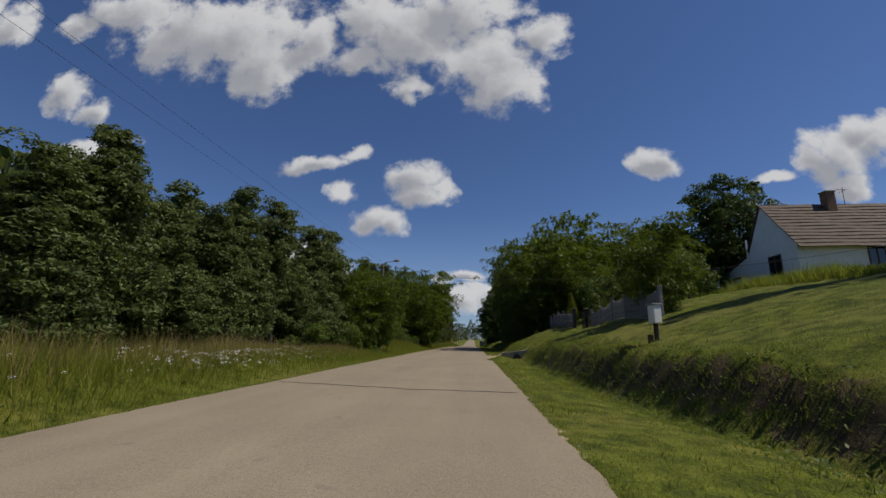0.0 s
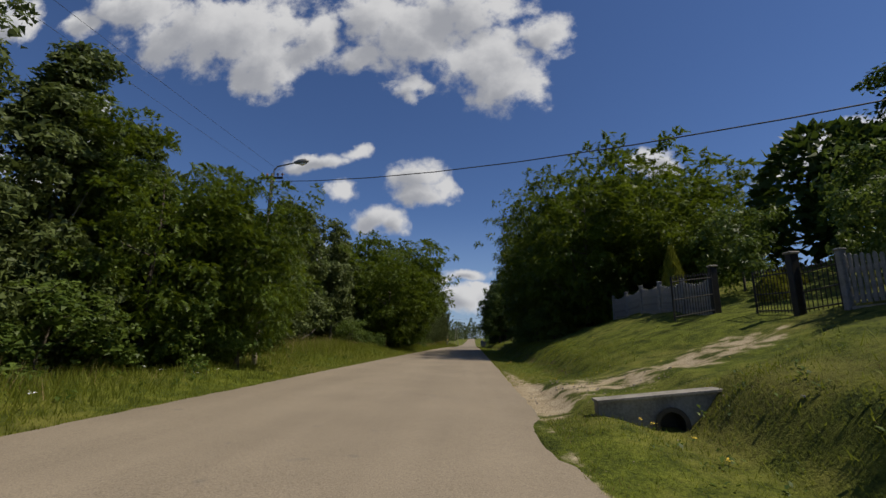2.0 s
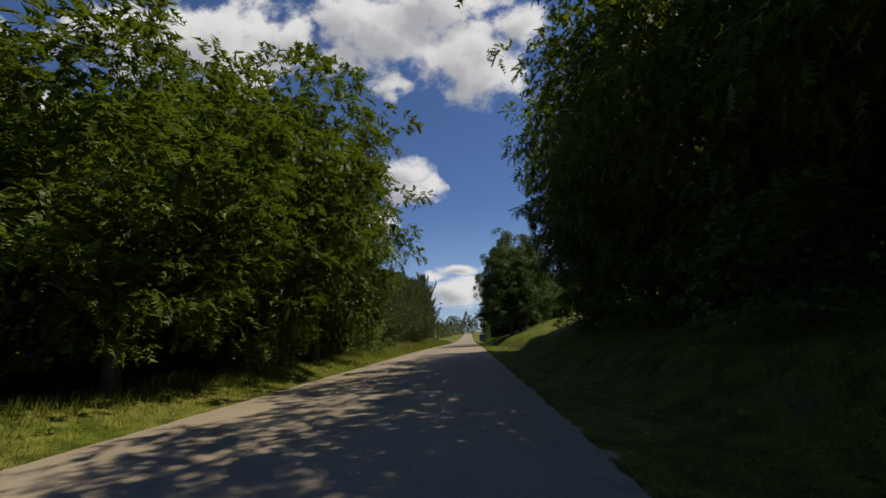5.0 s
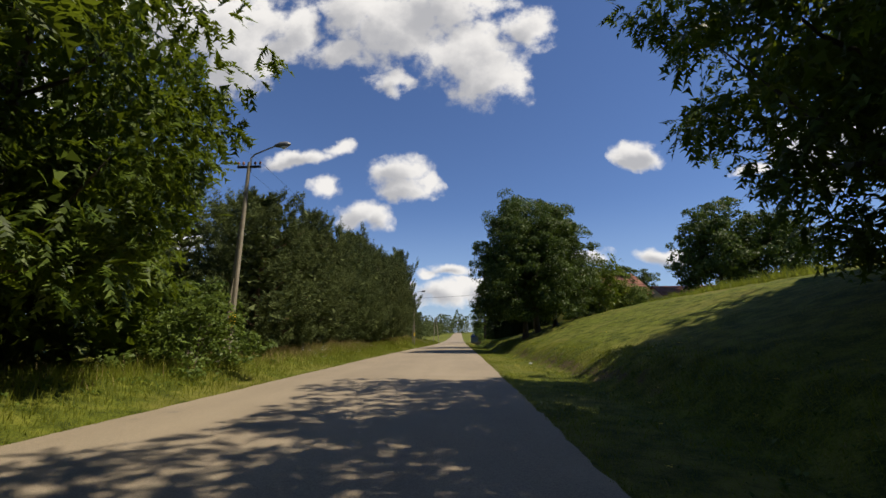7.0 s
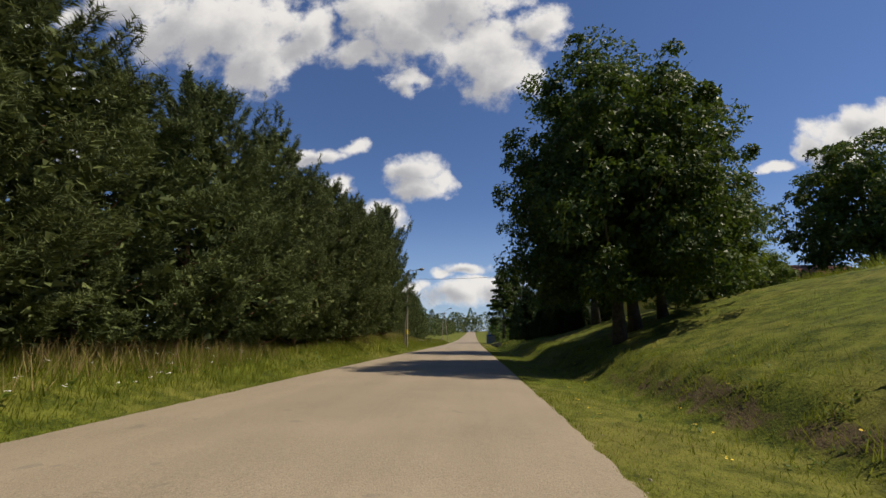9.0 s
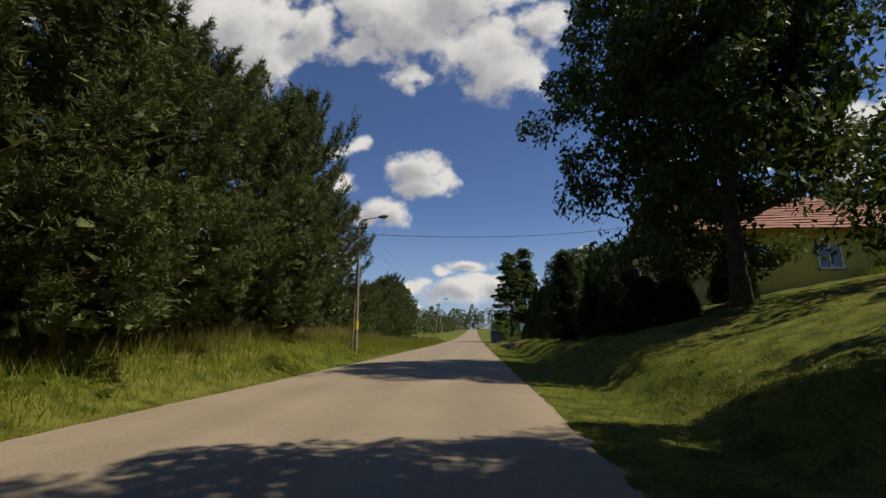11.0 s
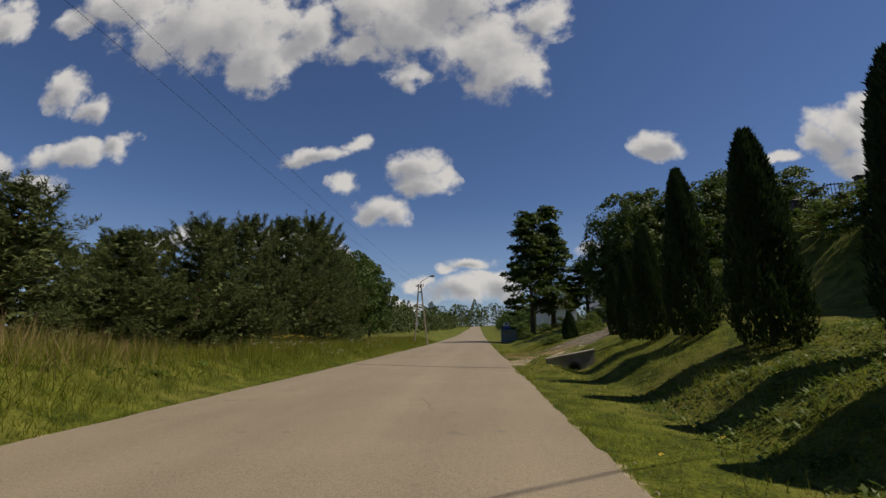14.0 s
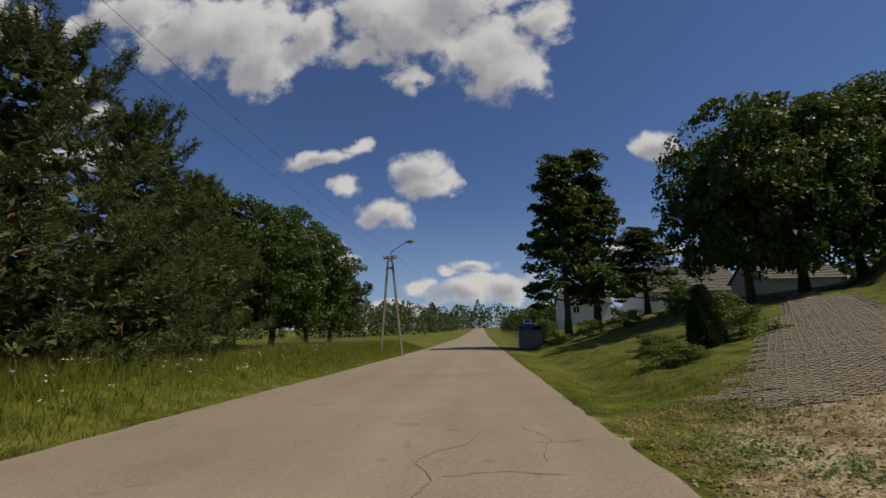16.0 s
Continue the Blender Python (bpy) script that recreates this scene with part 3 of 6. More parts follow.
def pine_crown(rng, height, radius, low, whorls, mat, parent, needles=18, needle=0.11, rise=0.32, twigs=9, skirt=0.55):
    """A young conifer: whorls of upcurved boughs, each twig of them ending in a brush of needles, round a shaded inside."""
    P, A, I = [], [], []
    up = np.array([0, 0, 1.0])
    for w in range(whorls):
        f = w / (whorls - 1)
        z = low + (height * 0.96 - low) * f
        reach = radius * min(1.0, skirt + 1.6 * f) * (1.04 - f) ** 0.44 * (0.85 + 0.3 * rng.random())
        boughs = 6
        for b in range(boughs):
            a = w * 0.9 + (b + 0.5 * rng.random()) * 6.283 / boughs
            r1 = reach * (0.58 + 0.55 * rng.random())
            d = np.array([math.cos(a), math.sin(a), 0.0])
            s = np.array([-d[1], d[0], 0.0])
            lift = rise * (0.5 + 0.8 * rng.random()) * (1 + 1.6 * f * (rise > 0.1))
            spot = lambda g: up * (z - 0.06 * r1 * g + lift * r1 * g * g) + d * r1 * g
            count = max(3, int(twigs * (0.45 + 0.4 * r1)))
            for t in range(count):
                g = 0.56 + 0.47 * ((t + rng.random()) / count) ** 0.7
                hand = (1 if t % 2 else -1) * (0.25 + 0.75 * rng.random())
                out = hand * (1.22 - g) * 0.44 * r1
                P.append(spot(g) + s * out + d * abs(out) * 0.45 + up * (0.10 * abs(out) + 0.12 * rng.normal()))
                A.append(unit(d * 0.70 + s * hand * 0.40 + up * (0.20 + 1.5 * lift) + rng.normal(size=3) * 0.22))
            P.append(spot(1.03))
            A.append(unit(d * 0.7 + up * 0.8 + rng.normal(size=3) * 0.15))
            for t in range(34):
                g = 0.04 + 0.70 * rng.random()
                I.append(spot(g) + s * rng.normal() * 0.26 * r1 * (1.1 - g) + rng.normal(size=3) * 0.06)
    for k in range(7):
        a = k * 0.9
        P.append(up * (height - 0.10 * (k > 0)) + 0.10 * (k > 0) * np.array([math.cos(a), math.sin(a), 0]))
        A.append(unit(up + rng.normal(size=3) * 0.25))
    P, A, I = np.array(P), np.array(A), np.array(I)
    n = len(P) * needles
    axis = np.repeat(A, needles, 0)
    ray = rng.normal(size=(n, 3))
    ray = unit(ray - axis * (ray * axis).sum(1, keepdims=True))
    along = np.repeat(0.7 + 0.7 * rng.random((len(P), 1)), needles, 0)
    p = np.repeat(P, needles, 0) + axis * needle * 2.3 * along * (rng.random((n, 1)) - 0.55)
    d = unit(axis * (0.55 + 0.35 * rng.random((n, 1))) + ray)
    k = needle * (0.7 + 0.6 * rng.random((n, 1)))
    side = unit(np.cross(d, rng.normal(size=d.shape)))
    # shaded twigs and old needles near the trunk
    d2 = unit(rng.normal(size=I.shape) * (1, 1, 0.5))
    side2 = unit(np.cross(d2, rng.normal(size=I.shape))) * 4.8
    k2 = 0.21 * (0.6 + 0.7 * rng.random((len(I), 1)))
    P, D, S, K = np.concatenate([p, I]), np.concatenate([d, d2]), np.concatenate([side, side2]), np.concatenate([k, k2])
    return cards("crown", P, D * K, S * K, np.cross(S, D) * K, mat, parent, [(-0.1, 0.08, 0), (-0.1, -0.08, 0), (1.0, 0, 0.0)])


def column_crown(rng, height, radius, count, size, mat, parent, power=0.6):
    """A clipped-looking thuja: upright scale sprays over a slender cone."""
    h = rng.random(count) ** 0.85
    a = rng.random(count) * 6.283
    prof = np.clip(1 - h, 0.02, 1) ** power * np.minimum(1, 0.72 + h * 2.2)
    r = radius * prof * (0.80 + 0.26 * rng.random(count) + 0.10 * np.sin(5 * a + 9 * h))
    p = np.stack([r * np.cos(a), r * np.sin(a), 0.06 + h * (height - 0.1)], 1)
    out = np.stack([np.cos(a), np.sin(a), 0 * a], 1)
    d = unit(out * 0.30 + (0, 0, 1.0) + rng.normal(size=p.shape) * 0.22)
    side = unit(np.cross(d, out + rng.normal(size=p.shape) * 0.5))
    s = size * (0.7 + 0.6 * rng.random((count, 1)))
    return cards("crown", p, d * s, side * s, np.cross(side, d) * s, mat, parent, [(-0.1, 0.2, 0), (-0.1, -0.2, 0.04), (1.0, 0.03, -0.05)])


PROTO = {}


def plant(kind, variant, x, y, h, r=None, label="", group="", turn=None, sink=0.05):
    """Sets a plant of that kind on the ground, scaled to height h and crown radius r."""
    build, name, cat = KINDS[kind]
    key = (kind, variant)
    rnd = random.Random(hash((round(x * 10), round(y * 10))) & 0xFFFF)
    if turn is None:
        turn = rnd.random() * 360
    first = key not in PROTO
    if first:
        rng = np.random.default_rng(sum(map(ord, kind)) * 17 + variant)
        ob = new(name)
        PROTO[key] = (ob, *build(ob, rng, variant))
    ob, h0, r0 = PROTO[key]
    sz, sx = h / h0, (r / r0 if r else h / h0)
    m = pose(x, y, land_at(x, y) - sink, 0, 0, turn) @ Matrix.Diagonal((sx, sx, sz, 1))
    if first:
        ob.matrix_basis = m
        made = ob
    else:
        made = copy_thing(ob, Matrix.Identity(4))
        made.matrix_basis = m
    return tagged(made, label, cat, group)


def build_acacia(ob, rng, variant):
    limbs(rng, 9.0, 3.6, 1.6, 0.17, 11, M_BARK, ob)
    if variant < 10:
        leaf_crown("crown", rng, 9.0, 3.6, (0.5, 1.5, 1.1)[variant], "spreading", 290, 176, 0.15, 0.66, M_ACACIA, ob, 0.48, 26, 0.5, True)
    else:
        leaf_crown("crown", rng, 9.0, 3.6, 0.35, "spreading", 200, 64, 0.26, 0.76, M_ACACIA, ob, 0.52, 26, 0.5, True)
    return 9.0, 3.6


def build_birch(ob, rng, variant):
    limbs(rng, 8.0, 2.0, 1.2, 0.09, 12, M_BIRCHBARK, ob, 0.03)
    if variant < 10:
        leaf_crown("crown", rng, 8.0, 2.0, 0.3, "tall", 250, 92, 0.15, 0.44, M_BIRCH, ob, 0.62, 18, 0.9)
    else:
        leaf_crown("crown", rng, 8.0, 2.0, 0.3, "tall", 190, 60, 0.20, 0.48, M_BIRCH, ob, 0.62, 16, 0.9)
    return 8.0, 2.1


def build_oak(ob, rng, variant):
    limbs(rng, 12.0, 4.6, 2.6, 0.28, 13, M_BARK, ob, 0.03)
    low = (2.0, 2.0, 0.7, 1.3)[variant % 10]
    if variant < 10:
        leaf_crown("crown", rng, 12.0, 4.6, low, "round", 260, 160, 0.19, 0.82, M_DARKLEAF, ob, 0.66, 46, 0.9)
    else:
        leaf_crown("crown", rng, 12.0, 4.6, low, "round", 250, 62, 0.32, 0.90, M_DARKLEAF, ob, 0.66, 34, 0.9)
    return 12.0, 4.6


def build_ash(ob, rng, variant):
    limbs(rng, 14.0, 2.4, 2.6, 0.22, 13, M_BARK, ob, 0.02)
    leaf_crown("crown", rng, 14.0, 2.4, 1.6, "tall", 150, 85, 0.30, 0.62, M_DARKLEAF, ob, 0.62, 10, 0.8)
    return 14.0, 2.5


def build_pine(ob, rng, variant):
    limbs(rng, 6.8, 1.6, 0.9, 0.10, 18, M_PINEBARK, ob, 0.015)
    if variant < 10:
        pine_crown(rng, 6.8, 2.3, (0.60, 0.60, 0.60, 0.15, 0.15, 0.15)[variant], 14, M_PINE, ob, 25, 0.13, 0.36, 22, 0.55 if variant < 3 else 0.92)
    else:
        pine_crown(rng, 6.8, 2.3, 0.45, 13, M_PINE, ob, 11, 0.18, 0.36, 13, 0.8)
    return 6.8, 2.3


def build_shrub(ob, rng, variant):
    limbs(rng, 2.4, 1.2, 0.2, 0.05, 7, M_BARK, ob, 0.12, "stem")
    leaf_crown("crown", rng, 2.4, 1.4, 0.0, "shrubby", 80, 60, 0.12, 0.34, M_SHRUB, ob, 0.62, 14, 0.9)
    return 2.4, 1.4


def build_thuja(ob, rng, variant):
    limbs(rng, 4.0, 0.2, 0.2, 0.06, 4, M_BARK, ob, 0.0)
    column_crown(rng, 4.2, 0.62, 13000, 0.11, M_THUJA, ob, 0.50)
    return 4.2, 0.62


def build_gold(ob, rng, variant):
    limbs(rng, 2.0, 0.15, 0.15, 0.05, 3, M_BARK, ob, 0.0)
    column_crown(rng, 2.2, 0.55, 2600, 0.16, M_GOLDTHUJA, ob, 0.75)
    return 2.2, 0.55


def build_spruce(ob, rng, variant):
    limbs(rng, 5.0, 0.8, 0.3, 0.09, 10, M_BARK, ob, 0.0)
    pine_crown(rng, 5.2, 1.5, 0.25, 22, M_THUJA, ob, 20, 0.085, 0.04, 12)
    return 5.2, 1.5


KINDS = {
    "acacia": (build_acacia, "acacia_tree", "tree"), "birch": (build_birch, "birch_tree", "tree"), "oak": (build_oak, "broadleaf_tree", "tree"),
    "pine": (build_pine, "pine_tree", "tree"), "shrub": (build_shrub, "shrub", "shrub"), "thuja": (build_thuja, "thuja", "conifer"),
    "ash": (build_ash, "ash_tree", "tree"),
    "gold": (build_gold, "golden_thuja", "conifer"), "spruce": (build_spruce, "spruce_tree", "tree"),
}

# ---------------------------------------------------------------- ground and road
def sheet():
    """One sheet of ground to the horizon, finest beside the road."""
    xs = np.unique(np.concatenate([np.arange(-16, -8, 1.0), np.arange(-8, -4.6, 0.4), np.arange(-4, 1.2, 2.0), np.arange(1.2, 5.4, 0.2), np.arange(5.4, 20.01, 0.6), np.arange(20, 60, 2.0), np.arange(-60, -16, 2.0), np.geomspace(60, 2600, 16), -np.geomspace(60, 2600, 16), [EDGE_L, EDGE_R, EDGE_L + 0.29, EDGE_L + 0.31, EDGE_R - 0.29, EDGE_R - 0.31]]))
    yy = np.unique(np.concatenate([np.arange(-20, 200, 0.5), [23.34, 136.09, 136.25], np.arange(200, 330, 3.0), np.geomspace(330, 3600, 22), -np.geomspace(20, 1500, 14)]))
    X, Y = np.meshgrid(xs, yy)
    Z = land(X, Y)
    Z += np.clip((np.abs(X) - 60) / 900, 0, 1) * 4.0
    nx, ny = len(xs), len(yy)
    idx = np.arange(nx * ny).reshape(ny, nx)
    faces = np.stack([idx[:-1, :-1], idx[:-1, 1:], idx[1:, 1:], idx[1:, :-1]], -1).reshape(-1, 4)
    me = bpy.data.meshes.new("ground")
    me.from_pydata(np.stack([X, Y, Z], -1).reshape(-1, 3).tolist(), [], faces.tolist())
    me.polygons.foreach_set("use_smooth", [True] * len(me.polygons))
    x, y = X.reshape(-1), Y.reshape(-1)
    foot = np.interp(y, BANK_Y, BANK_X)
    near = np.clip(1 - np.abs(x - EDGE_R) / 0.35, 0, 1) * 0.45
    near = np.maximum(near, np.clip(1 - np.abs(x - EDGE_L) / 0.3, 0, 1) * 0.4)
    way1 = np.clip(1.6 - np.abs(y - (25.6 + 0.30 * (x - 1.1))) / 1.2, 0, 1) * np.clip((x - 0.5) / 0.5, 0, 1) * np.clip((8.5 - x) / 2.5, 0, 1) * 0.56
    lip1 = np.clip(1.3 - np.abs(x - 1.3) / 0.6, 0, 1) * np.clip(1.5 - np.abs(y - 27.3) / 3.6, 0, 1) * 0.9
    way2 = np.clip(1.5 - np.abs(y - 140.9 - 1.6 * (x - 1.5)) / 3.0, 0, 1) * np.clip((x - 0.5) / 0.5, 0, 1) * np.clip((6.8 - x) / 2.0, 0, 1) * 0.66
    way2 = np.maximum(way2, np.clip(1.3 - np.abs((x - 5.7) * 0.84 - (y - 147.3) * 0.55) / 1.3, 0, 1) * np.clip((y - 144) / 2, 0, 1) * np.clip((172 - y) / 4, 0, 1) * 0.52)
    lip2 = np.clip(1.3 - np.abs(x - 1.32) / 0.30, 0, 1) * np.clip(1.5 - np.abs(y - 29.5) / 5.0, 0, 1) * 0.66
    gravel = np.maximum.reduce([near, way1, lip1, lip2, way2])
    scar = np.clip(1 - np.abs(x - foot - 0.55) / 0.75, 0, 1) * np.interp(y, [-20, 8, 18, 22, 28, 31, 45, 70, 76, 90, 96, 112, 118, 135, 150], [0.80, 0.80, 0.75, 0.2, 0.3, 0.62, 0.55, 0.3, 0.75, 0.7, 0.3, 0.5, 0.2, 0.2, 0.1])
    paint = me.color_attributes.new("soil", "FLOAT_COLOR", "POINT")
    paint.data.foreach_set("color", np.stack([gravel, scar, 0 * x, 0 * x + 1], 1).reshape(-1).astype(np.float32))
    me.materials.append(M_GROUND)
    return tagged(new("ground", me), "rough green verge, ditch and grassy bank beside the road", "ground", kind="structure")


sheet()


def road():
    rng = np.random.default_rng(4)
    yy = np.unique(np.concatenate([np.arange(-40, -6, 1.0), np.arange(-6, 175, 0.2), np.arange(175, 210, 0.5), np.arange(210, 460, 4.0), np.arange(460, 900, 20.0)]))
    ragged = lambda s: 0.016 * np.sin(yy * 0.7 + s) + 0.008 * np.sin(yy * 2.3 + 2 * s) + 0.012 * np.sin(yy * 6.1 + 3 * s) + 0.012 * rng.normal(size=len(yy))
    left, right = EDGE_L + ragged(1.0), EDGE_R + ragged(2.2)
    cols = 9
    verts, faces = [], []
    for i, y in enumerate(yy):
        z = road_z(y)
        for j in range(cols):
            f = j / (cols - 1)
            verts.append((left[i] + (right[i] - left[i]) * f, y, z + 0.012 + 0.03 * (1 - (2 * f - 1) ** 2)))
        verts += [(left[i], y, z + 0.012), (left[i] - 0.02, y, z - 0.16), (right[i], y, z + 0.012), (right[i] + 0.02, y, z - 0.16)]
    w = cols + 4
    for i in range(len(yy) - 1):
        a, b = i * w, (i + 1) * w
        for j in range(cols - 1):
            faces.append((a + j, a + j + 1, b + j + 1, b + j))
        faces += [(a + cols + 1, a + cols, b + cols, b + cols + 1), (a + cols + 2, a + cols + 3, b + cols + 3, b + cols + 2)]
    return tagged(mesh_object("road", verts, faces, M_ASPHALT, smooth=True), "worn pale grey asphalt country road without markings", "road", kind="structure")


ROAD = road()


def tar_seam(points, width):
    """A tarred crack that crosses the road."""
    bm = bmesh.new()
    rnd = random.Random(len(points))
    fine = []
    for (x0, y0), (x1, y1) in zip(points, points[1:]):
        for i in range(10):
            f = i / 10
            fine.append((x0 + (x1 - x0) * f, y0 + (y1 - y0) * f + rnd.uniform(-0.045, 0.045)))
    fine.append(points[-1])
    rows = []
    for x, y in fine:
        f = (x - EDGE_L) / (EDGE_R - EDGE_L)
        z = float(road_z(y)) + 0.012 + 0.03 * (1 - (2 * f - 1) ** 2)
        w = width * rnd.uniform(0.6, 1.2)
        rows.append([bm.verts.new((x, y - w / 2, z + 0.004)), bm.verts.new((x, y, z + 0.010)), bm.verts.new((x, y + w / 2, z + 0.004))])
    for a, b in zip(rows, rows[1:]):
        bm.faces.new((a[0], b[0], b[1], a[1]))
        bm.faces.new((a[1], b[1], b[2], a[2]))
    return part("tar_seam", bm, M_TAR_AND_PIPE_DARK, ROAD, "black tar sealing a crack")


tar_seam([(-4.85, 8.5), (-3.0, 7.65), (-1.2, 6.95), (1.0, 6.85)], 0.045)
tar_seam([(-4.8, 139.3), (-2.6, 138.0), (-2.2, 137.7), (-0.5, 137.1), (1.0, 136.9)], 0.05)



def crack(x, y, length, heading, seed):
    """A hairline crack that wanders over the asphalt, with a side branch."""
    rnd = random.Random(seed)
    bm = bmesh.new()
    for start in (0, 1):
        px, py, way = (x, y, heading) if start == 0 else (x + 0.4 * length * math.sin(heading), y + 0.4 * length * math.cos(heading), heading + 1.1)
        row_before = None
        for i in range(int((length if start == 0 else 0.4 * length) / 0.09)):
            way += rnd.uniform(-0.5, 0.5) + 0.25 * ((heading if start == 0 else heading + 1.1) - way)
            px, py = px + 0.09 * math.sin(way), py + 0.09 * math.cos(way)
            if not EDGE_L + 0.25 < px < EDGE_R - 0.25:
                break
            f = (px - EDGE_L) / (EDGE_R - EDGE_L)
            z = float(road_z(py)) + 0.012 + 0.03 * (1 - (2 * f - 1) ** 2) + 0.004
            w = rnd.uniform(0.002, 0.005)
            sx, sy = w * math.cos(way), -w * math.sin(way)
            now = (bm.verts.new((px - sx, py - sy, z)), bm.verts.new((px + sx, py + sy, z)))
            if row_before:
                bm.faces.new((row_before[0], row_before[1], now[1], now[0]))
            row_before = now
    return part("crack", bm, M_CRACK, ROAD, "hairline crack in the asphalt")


for i, (x, y, length, heading) in enumerate([(-2.2, 116.6, 2.6, 0.15), (-1.0, 142.0, 3.0, 0.2), (0.2, 143.6, 1.8, -0.15), (-1.9, 144.8, 2.6, 0.3), (-0.6, 120.5, 2.2, 0.1), (-0.8, 128.5, 2.0, -0.2), (-1.6, 134.0, 2.4, 0.25)]):
    crack(x, y, length, heading, i)

# ---------------------------------------------------------------- the wood on the left
def row(kind, spots, label, group, variants=3, coarse=False, first=0):
    for i, (x, y, h, r) in enumerate(spots):
        plant(kind, i % variants + (10 if coarse else first), x, y, h, r, label, group)


row("birch", [(-14.5, 3.5, 8.5, 2.4), (-11.3, 7.6, 5.4, 1.9), (-11.2, 9.4, 6.9, 1.9), (-11.3, 12.0, 5.4, 1.9), (-11.0, 14.6, 5.9, 1.9), (-11.6, 17.6, 7.8, 2.1), (-11.2, 21.0, 8.4, 2.2), (-10.4, 24.0, 7.6, 2.2), (-10.2, 26.6, 8.0, 2.1), (-10.6, 29.4, 7.4, 2.1)],
    "slender young birch with grey-green leaves in the roadside wood", "trees of the roadside wood")
row("birch", [(-12.3, 40.0, 6.6, 2.2), (-11.8, 42.4, 8.6, 2.2), (-11.4, 45.4, 9.0, 2.3), (-10.8, 50.2, 9.4, 2.2), (-10.6, 53.4, 7.6, 2.2), (-14.5, 12.0, 6.6, 2.3), (-15.0, 18.0, 8.0, 2.5), (-14.4, 26.0, 8.4, 2.5), (-14.5, 35.0, 7.0, 2.5)],
    "leafy birch standing back behind the meadow grass", "trees of the roadside wood", 3, True)
row("acacia", [(-8.6, 28.2, 6.0, 2.2), (-9.8, 34.0, 5.0, 2.1), (-7.2, 53.6, 7.4, 3.3), (-6.9, 59.0, 10.6, 3.8), (-7.0, 64.5, 11.2, 3.8), (-7.5, 70.0, 9.8, 3.2), (-7.0, 30.1, 5.7, 1.8)],
    "bushy false acacia with bright green leaflets at the road's edge", "trees of the roadside wood")
row("acacia", [(-9.8, 31.0, 5.4, 2.3), (-10.6, 37.4, 5.0, 2.2), (-11.5, 33.5, 7.0, 2.6), (-11.6, 37.0, 6.4, 2.4), (-9.6, 74.0, 8.2, 2.6), (-11.2, 55.5, 9.0, 3.6), (-11.6, 62.0, 11.0, 3.8), (-12.0, 69.0, 10.0, 3.6)],
    "bushy false acacia further back in the roadside wood", "trees of the roadside wood", 3, True)
pines = []
rnd = random.Random(5)
for i in range(15):
    y = 80.5 + i * 2.5
    pines.append((float(np.interp(y, [80, 100, 107, 116], [-8.3, -8.2, -7.5, -7.6])) + rnd.uniform(-0.4, 0.4), y + rnd.uniform(-0.4, 0.4), float(np.interp(y, [80, 90, 105, 116], [6.1, 7.0, 8.6, 9.4])) * rnd.uniform(0.86, 1.12), float(np.interp(y, [80, 100, 108], [2.6, 2.7, 3.0])) + rnd.uniform(-0.2, 0.3)))
for i in range(7):
    y = 81.0 + i * 5.2
    pines.append((-12.4 + rnd.uniform(-0.6, 0.6), y + rnd.uniform(-0.8, 0.8), rnd.uniform(7.4, 8.6), 2.9))
row("pine", pines[:15], "young pine with dense blue-green needles in a planted row", "pines of the plantation")
row("pine", pines[15:], "young pine in the depth of the plantation", "pines of the plantation", 2, True)
row("pine", [(-9.3, 124.6, 9.2, 3.4), (-10.9, 135.2, 3.9, 2.0), (-10.6, 138.2, 5.0, 2.2), (-10.4, 141.0, 5.8, 2.4), (-10.2, 144.2, 6.7, 2.5), (-9.8, 147.2, 7.4, 2.8), (-10.2, 150.6, 7.2, 2.7), (-10.4, 153.6, 6.6, 2.5)],
    "young pine with long pale shoots beside the tall grass", "pines of the plantation", first=3)
row("pine", [(-11.6, 121.4, 8.8, 3.2), (-12.6, 126.5, 7.0, 2.8), (-11.6, 129.0, 5.0, 2.0), (-11.4, 132.2, 4.4, 2.0), (-12.6, 137.0, 4.1, 2.2), (-13.4, 144.0, 6.2, 2.5), (-13.0, 149.0, 6.6, 2.5), (-13.0, 154.5, 6.0, 2.4)],
    "young pine standing behind the first row", "pines of the plantation", 2, True)
row("oak", [(-13.5, 157.5, 7.0, 2.9), (-13.2, 161.2, 7.8, 2.9), (-13.2, 165.4, 8.8, 3.0), (-13.4, 171.0, 8.8, 3.0), (-14.2, 178.5, 8.6, 3.0)],
    "dense dark green broadleaf tree at the end of the pines", "broadleaf trees past the pines", 2, True)
row("shrub", [(-7.6, 28.6, 1.9, 1.2), (-8.8, 32.0, 1.7, 1.2), (-10.0, 36.4, 2.2, 1.4), (-8.6, 25.5, 1.9, 1.5), (-9.4, 21.5, 1.7, 1.4), (-8.4, 47.5, 1.9, 1.3), (-7.4, 49.5, 1.2, 1.0), (-7.6, 66.5, 0.9, 0.9), (-7.0, 75.0, 1.9, 1.4), (-8.8, 77.5, 2.6, 1.6)],
    "leafy green shrub at the foot of the wood", "shrubs along the wood", 2)

